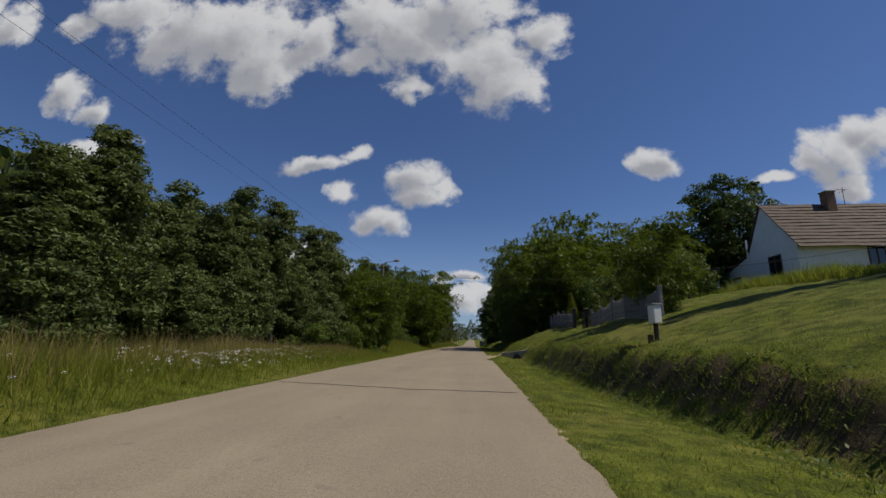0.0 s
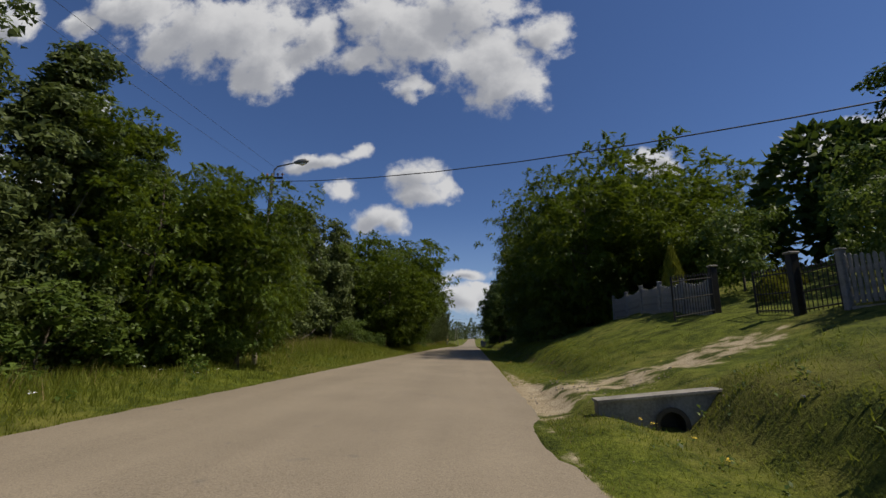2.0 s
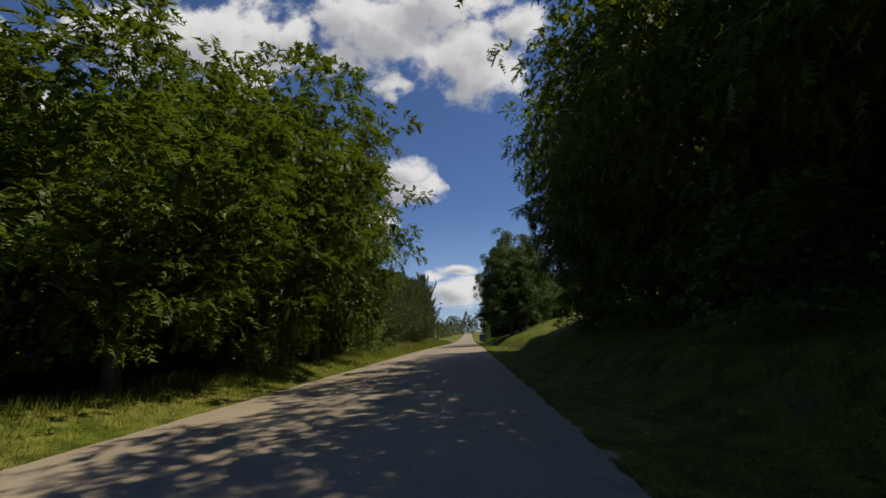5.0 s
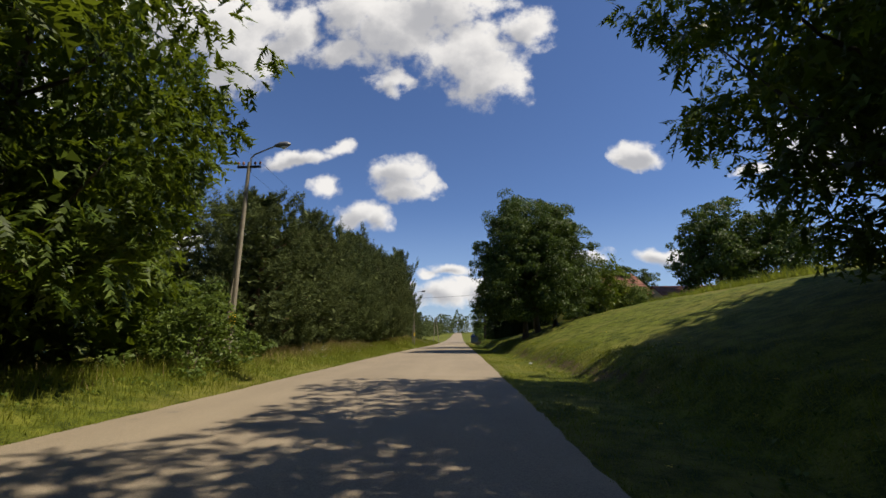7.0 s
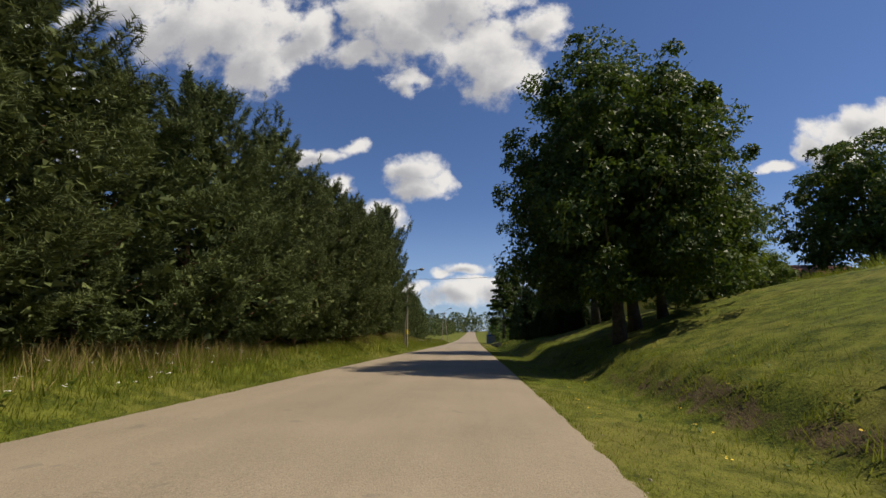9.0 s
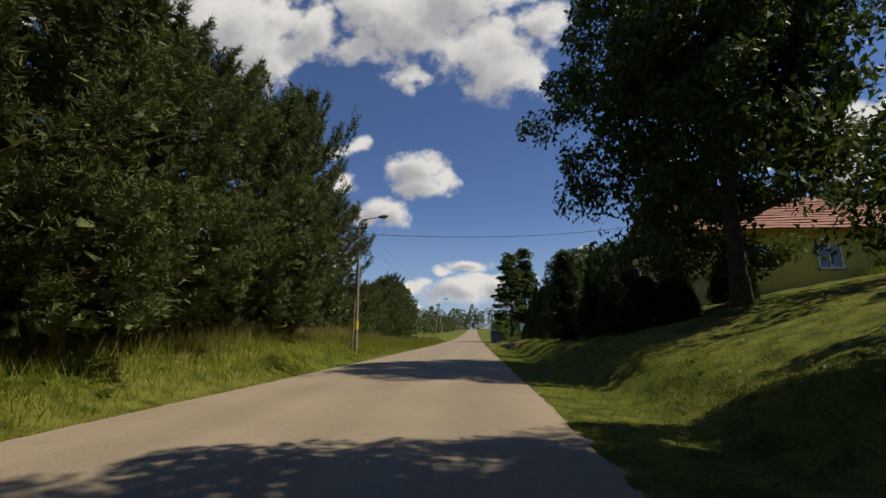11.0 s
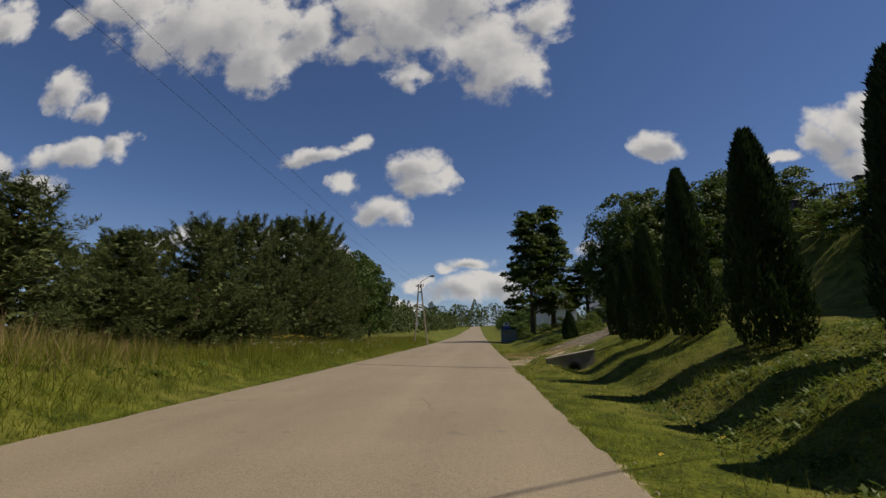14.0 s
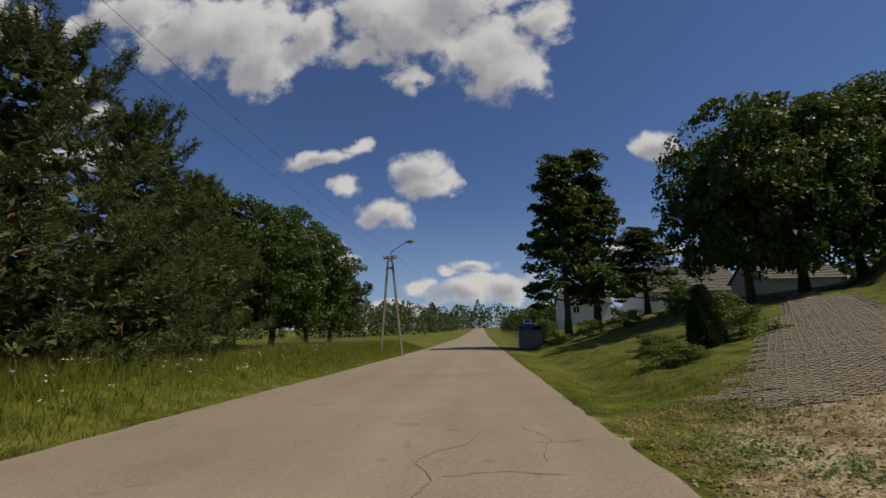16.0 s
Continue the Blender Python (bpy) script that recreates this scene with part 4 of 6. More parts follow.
# ---------------------------------------------------------------- the grove and trees on the right
row("acacia", [(7.4, 44.8, 9.6, 3.4), (11.8, 39.6, 4.2, 2.3), (6.6, 49.8, 11.2, 3.4), (6.6, 55.0, 12.0, 3.6), (6.4, 60.5, 11.6, 3.5), (6.8, 66.0, 11.2, 3.5), (7.9, 70.8, 11.8, 3.6)],
    "tall dark acacia of the shady grove on the bank", "trees of the shady grove")
row("acacia", [(11.5, 43.4, 7.2, 3.4), (11.6, 48.0, 12.0, 4.0), (12.0, 54.5, 13.5, 4.2), (11.8, 61.5, 13.5, 4.2), (12.5, 66.0, 13.5, 4.0), (12.8, 72.0, 13.0, 4.2), (17.5, 68.5, 12.0, 4.2), (18.0, 74.5, 11.0, 4.0), (15.8, 44.5, 6.0, 3.2), (17.5, 49.5, 9.6, 4.0), (17.5, 56.0, 12.0, 4.2)],
    "tall dark acacia in the depth of the shady grove", "trees of the shady grove", 3, True)
row("shrub", [(5.4, 46.5, 2.2, 1.6), (5.2, 52.0, 2.0, 1.6), (5.3, 58.0, 2.2, 1.6), (5.2, 63.5, 2.0, 1.5), (9.5, 45.0, 3.0, 2.0), (9.2, 52.0, 3.0, 2.0), (9.0, 59.0, 3.0, 2.0)],
    "shaded undergrowth shrub below the grove", "shrubs below the grove", 2)
plant("oak", 12, 23.9, 37.6, 10.0, 3.7, "large dark rounded tree behind the white house", "garden trees")
plant("oak", 12, 22.6, 12.4, 20.0, 2.6, "tall dark tree on the lawn beside the white house", "garden trees")
row("acacia", [(8.9, 18.6, 4.5, 1.8), (10.8, 26.2, 2.7, 1.1)], "bushy yellow-green garden tree leaning over the picket fence", "garden trees", 2)
row("shrub", [(9.6, 25.6, 2.6, 1.2), (10.6, 34.4, 3.2, 1.6), (12.5, 30.0, 3.0, 1.6), (14.5, 27.0, 3.4, 1.7), (15.5, 33.0, 4.6, 2.2)], "dark garden shrub behind the picket fence", "garden shrubs", 2)
row("oak", [(4.9, 96.8, 9.8, 3.5), (6.2, 98.8, 10.4, 3.7), (8.0, 100.6, 8.6, 3.3)], "tall dark broadleaf tree in a clump on the grassy bank", "clump of three trees", 2)
plant("oak", 3, 8.5, 112.7, 14.6, 4.7, "huge dark tree on the bank before the yellow house", "garden trees")
plant("ash", 0, 9.4, 119.4, 8.6, 1.3, "slim dark tree with hanging leaves before the yellow house", "garden trees")
row("oak", [(33.0, 119.0, 13.5, 4.8), (39.5, 118.0, 12.0, 4.6), (25.5, 128.0, 7.0, 3.4)], "rounded tree on the crest of the hillside", "hill trees", 2, True)
row("acacia", [(13.2, 105.0, 5.4, 2.0), (15.2, 108.5, 4.2, 2.0)], "bushy green tree on the bank behind the clump", "trees on the bank", 2, True)
row("shrub", [(11.4, 106.4, 2.8, 1.7), (17.5, 109.0, 2.6, 1.8), (19.6, 112.0, 2.4, 1.8), (12.8, 110.0, 2.2, 1.5)], "rank green shrub along the crest of the bank", "shrubs on the bank", 2)
row("thuja", [(5.3, 126.5, 3.8, 0.72), (5.5, 128.2, 3.8, 0.62), (5.0, 130.5, 3.9, 0.64), (4.9, 133.0, 4.0, 0.58), (4.7, 134.9, 3.2, 0.52), (4.9, 137.2, 2.9, 0.42), (5.2, 139.5, 2.7, 0.36), (10.6, 149.6, 2.4, 0.5)],
    "slim dark columnar thuja on the bank", "row of thujas", 2)
row("shrub", [(9.6, 131.5, 1.3, 1.2), (10.6, 134.5, 1.4, 1.3), (11.4, 137.5, 1.2, 1.2), (8.9, 128.5, 1.2, 1.1), (10.4, 141.0, 1.0, 1.1)], "low garden shrub on the slope below the house", "garden shrubs", 2)
plant("spruce", 0, 15.0, 146.5, 5.5, 1.6, "silvery spruce behind the thujas", "garden conifers")
plant("spruce", 0, 5.1, 122.9, 5.0, 1.6, "bushy young spruce in the garden hedge", "garden conifers")
row("thuja", [(7.5, 119.5, 2.7, 0.95), (6.8, 121.6, 3.2, 0.9), (8.6, 117.4, 2.2, 0.95), (5.9, 120.4, 2.4, 1.0), (6.4, 118.3, 2.3, 1.1), (6.9, 116.4, 2.1, 1.1), (7.6, 126.6, 4.0, 1.0), (7.5, 115.0, 1.9, 0.85), (10.2, 116.0, 2.2, 0.9)], "broad dark thuja of the garden hedge", "garden conifers", 2)
row("gold", [(8.9, 36.5, 2.6, 0.6), (9.4, 23.5, 2.4, 0.6)], "golden-green cone-shaped thuja behind the fence", "golden thujas", 1)
row("gold", [(9.4, 31.2, 0.7, 0.45), (9.9, 32.0, 0.8, 0.5), (10.6, 32.6, 0.7, 0.5), (11.3, 33.0, 0.8, 0.5)], "low yellow-green garden plant behind the gate", "yellow-green garden plants", 1)
row("ash", [(6.2, 173.0, 14.2, 3.2), (8.9, 175.0, 14.6, 3.3), (13.2, 176.0, 7.2, 3.0)], "tall airy ash tree by the bus stop", "ash trees by the bus stop", 2)
row("oak", [(14.2, 164.0, 10.8, 3.5), (18.0, 165.5, 11.0, 4.2), (22.5, 167.0, 11.0, 4.2), (27.5, 168.0, 11.0, 4.2), (32.0, 169.0, 11.0, 4.2)], "old shade tree in the farmyard row", "row of farmyard trees", 2, True)

# ---------------------------------------------------------------- street poles and wires
def street_pole(x, y, top, lamp, label, lean=(0.0, 0.0), frame_legs=False, strut=None, band=False):
    """A concrete pole with crossarm, insulators and a street lamp on a bent arm that reaches over the road."""
    z0 = land_at(x, y)
    ob = thing("street_lamp", (x, y, z0), label, "street lamp", "street lamps along the road")
    h = top - z0
    head = Vector((lean[0], lean[1], h))
    if frame_legs:
        for side in (-1, 1):
            bm = bmesh.new()
            tube(bm, [(side * 0.66, 0, -0.4), (side * 0.10 + head.x, head.y, h)], [0.10, 0.07], 4)
            part("leg", bm, M_POLE, ob)
        bm = bmesh.new()
        box(bm, (head.x - 0.22, -0.06, h * 0.86), (head.x + 0.22, 0.06, h * 0.86 + 0.12), 0.01)
        part("tie", bm, M_POLE, ob)
    else:
        bm = bmesh.new()
        tube(bm, [(0, 0, -0.4), head * 0.5, head], [0.085, 0.07, 0.055], 8)
        part("pole", bm, M_POLE, ob)
    if strut:
        bm = bmesh.new()
        tube(bm, [(strut[0], strut[1], -0.3), (head.x * 0.68 - 0.06, head.y * 0.68, h * 0.68)], [0.055, 0.045], 6)
        part("strut", bm, M_POLE, ob)
        for f in (0.12, 0.3, 0.48):
            bm = bmesh.new()
            p, q = head * f, Vector((strut[0], strut[1], -0.3)).lerp(Vector((head.x * 0.68 - 0.06, head.y * 0.68, h * 0.68)), f / 0.68)
            tube(bm, [p, q], [0.02, 0.02], 5)
            part("spacer", bm, M_STEEL, ob)
    if band:
        bm = bmesh.new()
        tube(bm, [head * 0.17, head * 0.235], [0.100, 0.097], 8)
        part("band", bm, M_YELLOWBAND, ob, "yellow painted band")
    bm = bmesh.new()
    box(bm, (head.x - 0.40, head.y - 0.04, h - 0.20), (head.x + 0.40, head.y + 0.04, h - 0.13), 0.008)
    part("crossarm", bm, M_DARKSTEEL, ob)
    proto = None
    for dx in (-0.37, -0.20, 0.20, 0.37):
        m = pose(head.x + dx, head.y, h - 0.13)
        if proto is None:
            bm = bmesh.new()
            tube(bm, [(0, 0, 0), (0, 0, 0.05), (0, 0, 0.06), (0, 0, 0.12), (0, 0, 0.15)], [0.015, 0.015, 0.038, 0.042, 0.02], 8)
            proto = part("insulator", bm, M_PORCELAIN, ob, "brown porcelain insulator")
            proto.matrix_basis = m
        else:
            share("insulator", proto, ob, m)
    end = Vector((lamp[0] - x, lamp[1] - y, lamp[2] - z0))
    foot = head + Vector((0.05, 0, -0.35))
    bm = bmesh.new()
    tube(bm, [foot, head + Vector((0.05, 0, 0.15)), head + Vector((0.16, 0, 0.28)), end + Vector((-0.25, 0, -0.03))], [0.03, 0.03, 0.028, 0.025], 7)
    part("lamp_arm", bm, M_STEEL, ob)
    bm = bmesh.new()
    tube(bm, [(-0.28, 0, -0.03), (-0.20, 0, -0.02), (-0.05, 0, 0.0), (0.14, 0, 0.02), (0.27, 0, 0.03)], [0.035, 0.065, 0.105, 0.10, 0.03], 10)
    shade = part("lamp_head", bm, M_LAMP, ob, "grey street lamp head", True)
    shade.matrix_basis = Matrix.Translation(end)
    bm = bmesh.new()
    tube(bm, [(-0.06, 0, -0.055), (0.04, 0, -0.075), (0.16, 0, -0.05)], [0.05, 0.075, 0.04], 8)
    part("lens", bm, M_WHITE, shade, "milky lamp lens", True)
    return ob


POLES = [(-7.2, 31.6, 7.0), (-7.05, 77.0, 6.7), (-5.9, 119.3, 5.95), (-5.65, 164.6, 4.55)]
street_pole(-7.2, 31.6, 7.0, (-6.1, 31.5, 7.4), "concrete street lamp pole half hidden by the roadside trees", (0.0, 0.0))
street_pole(-7.2, 77.0, 6.7, (-5.9, 77.0, 7.25), "leaning concrete street lamp pole with a strut beside the pines", (0.15, 0.1), strut=(-0.35, 0.3), band=True)
street_pole(-5.85, 119.2, 5.95, (-4.65, 119.2, 6.35), "leaning concrete street lamp pole with a yellow band in tall grass", (-0.05, 0.1), strut=(-0.3, 0.3), band=True)
street_pole(-5.55, 164.6, 4.55, (-4.40, 164.5, 5.35), "two-legged concrete street lamp pole by the field", (-0.1, 0.0), frame_legs=True)


def wire(a, b, sag, label, radius=0.009):
    bm = bmesh.new()
    a, b = Vector(a), Vector(b)
    pts = [a.lerp(b, i / 14) - Vector((0, 0, 4 * sag * (i / 14) * (1 - i / 14))) for i in range(15)]
    tube(bm, pts, [radius] * 15, 5)
    return tagged(part("overhead_wire", bm, M_WIRE), label, "wire", "overhead wires")


for dx in (-0.37, 0.37):
    spots = [(-7.75, -14.0, 7.0)] + POLES + [(-5.4, 210.0, 5.2)]
    for p, q in zip(spots, spots[1:]):
        wire((p[0] + dx, p[1], p[2] + 0.02), (q[0] + dx, q[1], q[2] + 0.02), 0.55, "thin black power line slung between the street poles", 0.004)
wire((-7.2, 31.6, 6.7), (22.3, 14.2, 5.9), 1.6, "black service line slung across the road to the garden", 0.013)
wire((-5.9, 119.3, 5.5), (11.9, 129.2, 8.0), 0.45, "black service line crossing the road to the yellow house", 0.016)

# ---------------------------------------------------------------- culverts
def culvert(x0, x1, y, z_left, z_right, pipe_x, pipe_z, radius, label):
    """A concrete head wall pierced by a shallow pipe that is blackened for depth."""
    ob = thing("culvert", (0, y, 0), label, "culvert")
    low = pipe_z - radius - 0.25
    outer, inner = [], []
    count = 28
    for i in range(count):
        a = 2 * math.pi * i / count
        c, s = math.cos(a), math.sin(a)
        inner.append((pipe_x + radius * c, pipe_z + radius * s))
        t = 9.0
        if c > 1e-6: t = min(t, (x1 - pipe_x) / c)
        if c < -1e-6: t = min(t, (x0 - pipe_x) / c)
        if s < -1e-6: t = min(t, (low - pipe_z) / s)
        if s > 1e-6:
            grad = (z_right - z_left) / (x1 - x0)
            t = min(t, (z_left + grad * (pipe_x - x0) - pipe_z) / max(s - grad * c, 1e-4))
        outer.append((pipe_x + t * c, pipe_z + t * s))
    # the true corners replace the nearest rim points
    for corner in ((x0, z_left), (x1, z_right), (x0, low), (x1, low)):
        k = min(range(count), key=lambda j: (outer[j][0] - corner[0]) ** 2 + (outer[j][1] - corner[1]) ** 2)
        outer[k] = corner
    bm = bmesh.new()
    loops = []
    for ring, dy in ((outer, 0.0), (inner, 0.0), (inner, 0.2), (outer, 0.2)):
        loops.append([bm.verts.new((p[0], dy, p[1])) for p in ring])
    for a, b in zip(loops, loops[1:] + loops[:1]):
        for i in range(count):
            bm.faces.new((a[i], a[(i + 1) % count], b[(i + 1) % count], b[i]))
    part("head_wall", bm, M_CONCRETE, ob)
    bm = bmesh.new()
    grad = (z_right - z_left) / (x1 - x0)
    cap = [bm.verts.new(v) for v in ((x0 - 0.02, -0.04, z_left + 0.003), (x1 + 0.02, -0.04, z_right + 0.003), (x1 + 0.02, 0.24, z_right + 0.003), (x0 - 0.02, 0.24, z_left + 0.003))]
    top = [bm.verts.new(v.co + Vector((0, 0, 0.03))) for v in cap]
    bm.faces.new(cap[::-1]), bm.faces.new(top)
    for i in range(4):
        bm.faces.new((cap[i], cap[(i + 1) % 4], top[(i + 1) % 4], top[i]))
    part("coping", bm, M_CONCRETE, ob)
    # Shallow closed tube; the dark of a deep pipe is put into its colour.
    bm = bmesh.new()
    ring = [[bm.verts.new((pipe_x + r * math.cos(6.2832 * i / 24), dy, pipe_z + r * math.sin(6.2832 * i / 24))) for i in range(24)] for r, dy in ((radius + 0.05, -0.05), (radius - 0.01, -0.05), (radius - 0.01, 0.19))]
    for a, b in zip(ring, ring[1:]):
        for i in range(24):
            bm.faces.new((a[i], a[(i + 1) % 24], b[(i + 1) % 24], b[i]))
    bm.faces.new(ring[2])
    part("pipe", bm, M_TAR_AND_PIPE_DARK, ob, "short round drain pipe coloured black for its unlit depth")
    return ob


culvert(1.74, 3.26, 23.10, 0.35, 0.52, 2.62, 0.11, 0.165, "weathered concrete culvert head wall under the dirt drive")
culvert(2.00, 3.38, 135.85, -0.69, -0.43, 2.77, -0.93, 0.135, "weathered concrete culvert head wall under the gravel drive")

# ---------------------------------------------------------------- white box on a post
def meter_box():
    x, y = 5.12, 9.7
    z = land_at(x, y)
    ob = thing("meter_box", (x, y, z), "white meter box on a short dark post in the lawn", "meter box", turn=12)
    bm = bmesh.new()
    box(bm, (-0.05, -0.05, -0.2), (0.05, 0.05, 2.1 - z - 0.46), 0.01)
    part("post", bm, M_DARKSTEEL, ob)
    bm = bmesh.new()
    box(bm, (-0.12, -0.02, -0.15), (-0.22, 0.06, 0.16), 0.01)
    part("stub", bm, M_DARKWOOD, ob)
    bm = bmesh.new()
    box(bm, (-0.12, -0.13, 2.1 - z - 0.52), (0.12, 0.13, 2.1 - z - 0.02), 0.012)
    body = part("body", bm, M_WHITE, ob)
    bm = bmesh.new()
    box(bm, (-0.105, -0.146, 2.1 - z - 0.50), (0.105, -0.132, 2.1 - z - 0.04), 0.004)
    part("door", bm, M_WHITE, body)
    bm = bmesh.new()
    box(bm, (-0.15, -0.17, 2.1 - z - 0.02), (0.15, 0.16, 2.1 - z + 0.02), 0.008)
    part("cover", bm, M_GREYWOOD, ob)


meter_box()

# ---------------------------------------------------------------- picket fence and gates
def picket(height, width=0.085):
    bm = bmesh.new()
    w, t = width / 2, 0.011
    outline = [(-w, 0.0), (w, 0.0), (w, height - 0.05), (w * 0.6, height - 0.012), (0, height), (-w * 0.6, height - 0.012), (-w, height - 0.05)]
    front = [bm.verts.new((-t, a, b)) for a, b in outline]
    back = [bm.verts.new((t, a, b)) for a, b in outline]
    bm.faces.new(front), bm.faces.new(back[::-1])
    for i in range(7):
        bm.faces.new((front[i], back[i], back[(i + 1) % 7], front[(i + 1) % 7]))
    return bm


def picket_fence(x0, y0, x1, y1, bays, label):
    """Scalloped pickets in bays between square posts, stepping with the slope."""
    ob = thing("picket_fence", (x0, y0, 0), label, "fence", "picket fences")
    protos, post_proto = {}, None
    step_x, step_y = (x1 - x0) / bays, (y1 - y0) / bays
    run = math.hypot(step_x, step_y)
    yaw = math.degrees(math.atan2(-step_x, step_y))
    for b in range(bays + 1):
        px, py = step_x * b, step_y * b
        z = land_at(x0 + px, y0 + py)
        m = pose(px, py, z - 0.3, 0, 0, yaw)
        if post_proto is None:
            bm = bmesh.new()
            box(bm, (-0.07, -0.07, 0), (0.07, 0.07, 1.55), 0.012)
            box(bm, (-0.085, -0.085, 1.55), (0.085, 0.085, 1.59), 0.01)
            post_proto = part("post", bm, M_GREYWOOD, ob)
            post_proto.matrix_basis = m
        else:
            share("post", post_proto, ob, m)
        if b == bays:
            break
        z1 = land_at(x0 + px + step_x, y0 + py + step_y)
        pitch = math.atan2(z1 - z, run)
        for h in (0.22, 0.78):
            bm = bmesh.new()
            tube_pts = [(0.03, 0.07, h), (0.03, run - 0.07, h + (z1 - z))]
            a = [bm.verts.new((0.013 + dx, tube_pts[0][1], tube_pts[0][2] + dz)) for dx, dz in ((0, -0.05), (0.04, -0.05), (0.04, 0.05), (0, 0.05))]
            c = [bm.verts.new((0.013 + dx, tube_pts[1][1], tube_pts[1][2] + dz)) for dx, dz in ((0, -0.05), (0.04, -0.05), (0.04, 0.05), (0, 0.05))]
            for i in range(4):
                bm.faces.new((a[i], a[(i + 1) % 4], c[(i + 1) % 4], c[i]))
            bm.faces.new(a[::-1]), bm.faces.new(c)
            part("rail", bm, M_GREYWOOD, ob).matrix_basis = pose(px, py, z, 0, 0, yaw)
        bm = bmesh.new()
        box(bm, (-0.03, 0.08, -0.25), (0.03, run - 0.08, 0.08))
        part("base_board", bm, M_CONCRETE, ob).matrix_basis = pose(px, py, (z + z1) / 2 - 0.02, math.degrees(pitch), 0, yaw)
        count = 15
        for i in range(count):
            f = (i + 0.5) / count
            h = round(0.92 + 0.16 * abs(2 * f - 1) ** 2 + 0.03 * (i % 2), 2)
            m = pose(px + step_x * f, py + step_y * f, z + (z1 - z) * f + 0.10, 0, 0, yaw)
            if h not in protos:
                protos[h] = part("picket", picket(h), M_GREYWOOD, ob)
                protos[h].matrix_basis = m
            else:
                share("picket", protos[h], ob, m)
    return ob


picket_fence(8.15, 16.4, 8.0, 26.8, 5, "grey weathered picket fence with scalloped tops along the bank")
picket_fence(8.0, 31.9, 7.9, 41.6, 5, "grey weathered picket fence with scalloped tops beside the grove")


def iron_gate(x0, y0, x1, y1, height, label):
    """A leaf of upright iron bars with spear tips, hung between two stiles."""
    z0, z1 = land_at(x0, y0), land_at(x1, y1)
    ob = thing("iron_gate", (x0, y0, z0), label, "gate", "iron gates")
    run = math.hypot(x1 - x0, y1 - y0)
    ux, uy, rise = (x1 - x0) / run, (y1 - y0) / run, max(min(z1 - z0, 0.1), -0.3)
    along = lambda d, h: (ux * d, uy * d, h + rise * d / run)
    for d in (0.0, run):
        bm = bmesh.new()
        tube(bm, [along(d, -0.15 if d == 0 else 0.0), along(d, height + 0.08)], [0.03, 0.03], 6)
        part("stile", bm, M_DARKSTEEL, ob)
    for h in (0.12, height * 0.5, height - 0.08):
        bm = bmesh.new()
        tube(bm, [along(0, h), along(run, h)], [0.02, 0.02], 5)
        part("rail", bm, M_DARKSTEEL, ob)
    count = int(run / 0.13)
    first = None
    for i in range(1, count):
        d = run * i / count
        m = Matrix.Translation(along(d, 0.05))
        if first is None:
            bm = bmesh.new()
            tube(bm, [(0, 0, 0), (0, 0, height - 0.08), (0, 0, height - 0.04), (0, 0, height + 0.06)], [0.011, 0.011, 0.024, 0.003], 5)
            first = part("bar", bm, M_DARKSTEEL, ob)
            first.matrix_basis = m
        else:
            share("bar", first, ob, m)
    return ob


iron_gate(7.85, 31.6, 6.1, 30.5, 1.25, "dark iron drive gate leaf standing open")
iron_gate(8.05, 28.3, 8.15, 30.0, 1.15, "dark iron drive gate leaf with spear tips")
iron_gate(8.05, 27.0, 8.05, 28.1, 1.05, "narrow dark iron garden gate beside the fence")
for y in (28.2, 31.75):
    z = land_at(8.0, y)
    ob = thing("gate_post", (8.0, y, z), "dark square gate post at the dirt drive", "gate post", "gate posts")
    bm = bmesh.new()
    box(bm, (-0.1, -0.1, -0.3), (0.1, 0.1, 1.5), 0.012)
    part("shaft", bm, M_DARKSTEEL, ob)
    bm = bmesh.new()
    box(bm, (-0.13, -0.13, 1.5), (0.13, 0.13, 1.56), 0.015)
    part("cap", bm, M_CONCRETE, ob)

def arched_fence(points):
    """Wrought-iron garden fence whose bays rise in an arch between masonry-capped posts."""
    ob = thing("arched_fence", (0, 0, 0), "black wrought-iron garden fence with arched bays on the knoll", "fence")
    for x, y in points:
        z = land_at(x, y)
        bm = bmesh.new()
        box(bm, (x - 0.09, y - 0.09, z - 0.2), (x + 0.09, y + 0.09, z + 1.35), 0.01)
        box(bm, (x - 0.12, y - 0.12, z + 1.35), (x + 0.12, y + 0.12, z + 1.42), 0.02)
        part("post", bm, M_DARKSTEEL, ob)
    for (xa, ya), (xb, yb) in zip(points, points[1:]):
        za, zb = land_at(xa, ya), land_at(xb, yb)
        spot = lambda f, h: (xa + (xb - xa) * f, ya + (yb - ya) * f, za + (zb - za) * f + h)
        arch = lambda f: 1.05 + 0.45 * math.sin(math.pi * f)
        bm = bmesh.new()
        tube(bm, [spot(i / 14, arch(i / 14)) for i in range(15)], [0.022] * 15, 6)
        part("top_rail", bm, M_DARKSTEEL, ob)
        bm = bmesh.new()
        tube(bm, [spot(i / 14, 0.55 + 0.45 * math.sin(math.pi * i / 14)) for i in range(15)], [0.018] * 15, 6)
        part("middle_rail", bm, M_DARKSTEEL, ob)
        bm = bmesh.new()
        tube(bm, [spot(0.0, 0.15), spot(1.0, 0.15)], [0.02, 0.02], 6)
        part("bottom_rail", bm, M_DARKSTEEL, ob)
        for i in range(1, 18):
            bm = bmesh.new()
            tube(bm, [spot(i / 18, 0.1), spot(i / 18, arch(i / 18) + 0.06)], [0.012, 0.010], 5)
            part("bar", bm, M_DARKSTEEL, ob)


arched_fence([(11.6, 141.5), (12.0, 139.2), (12.4, 136.9), (12.8, 134.6)])

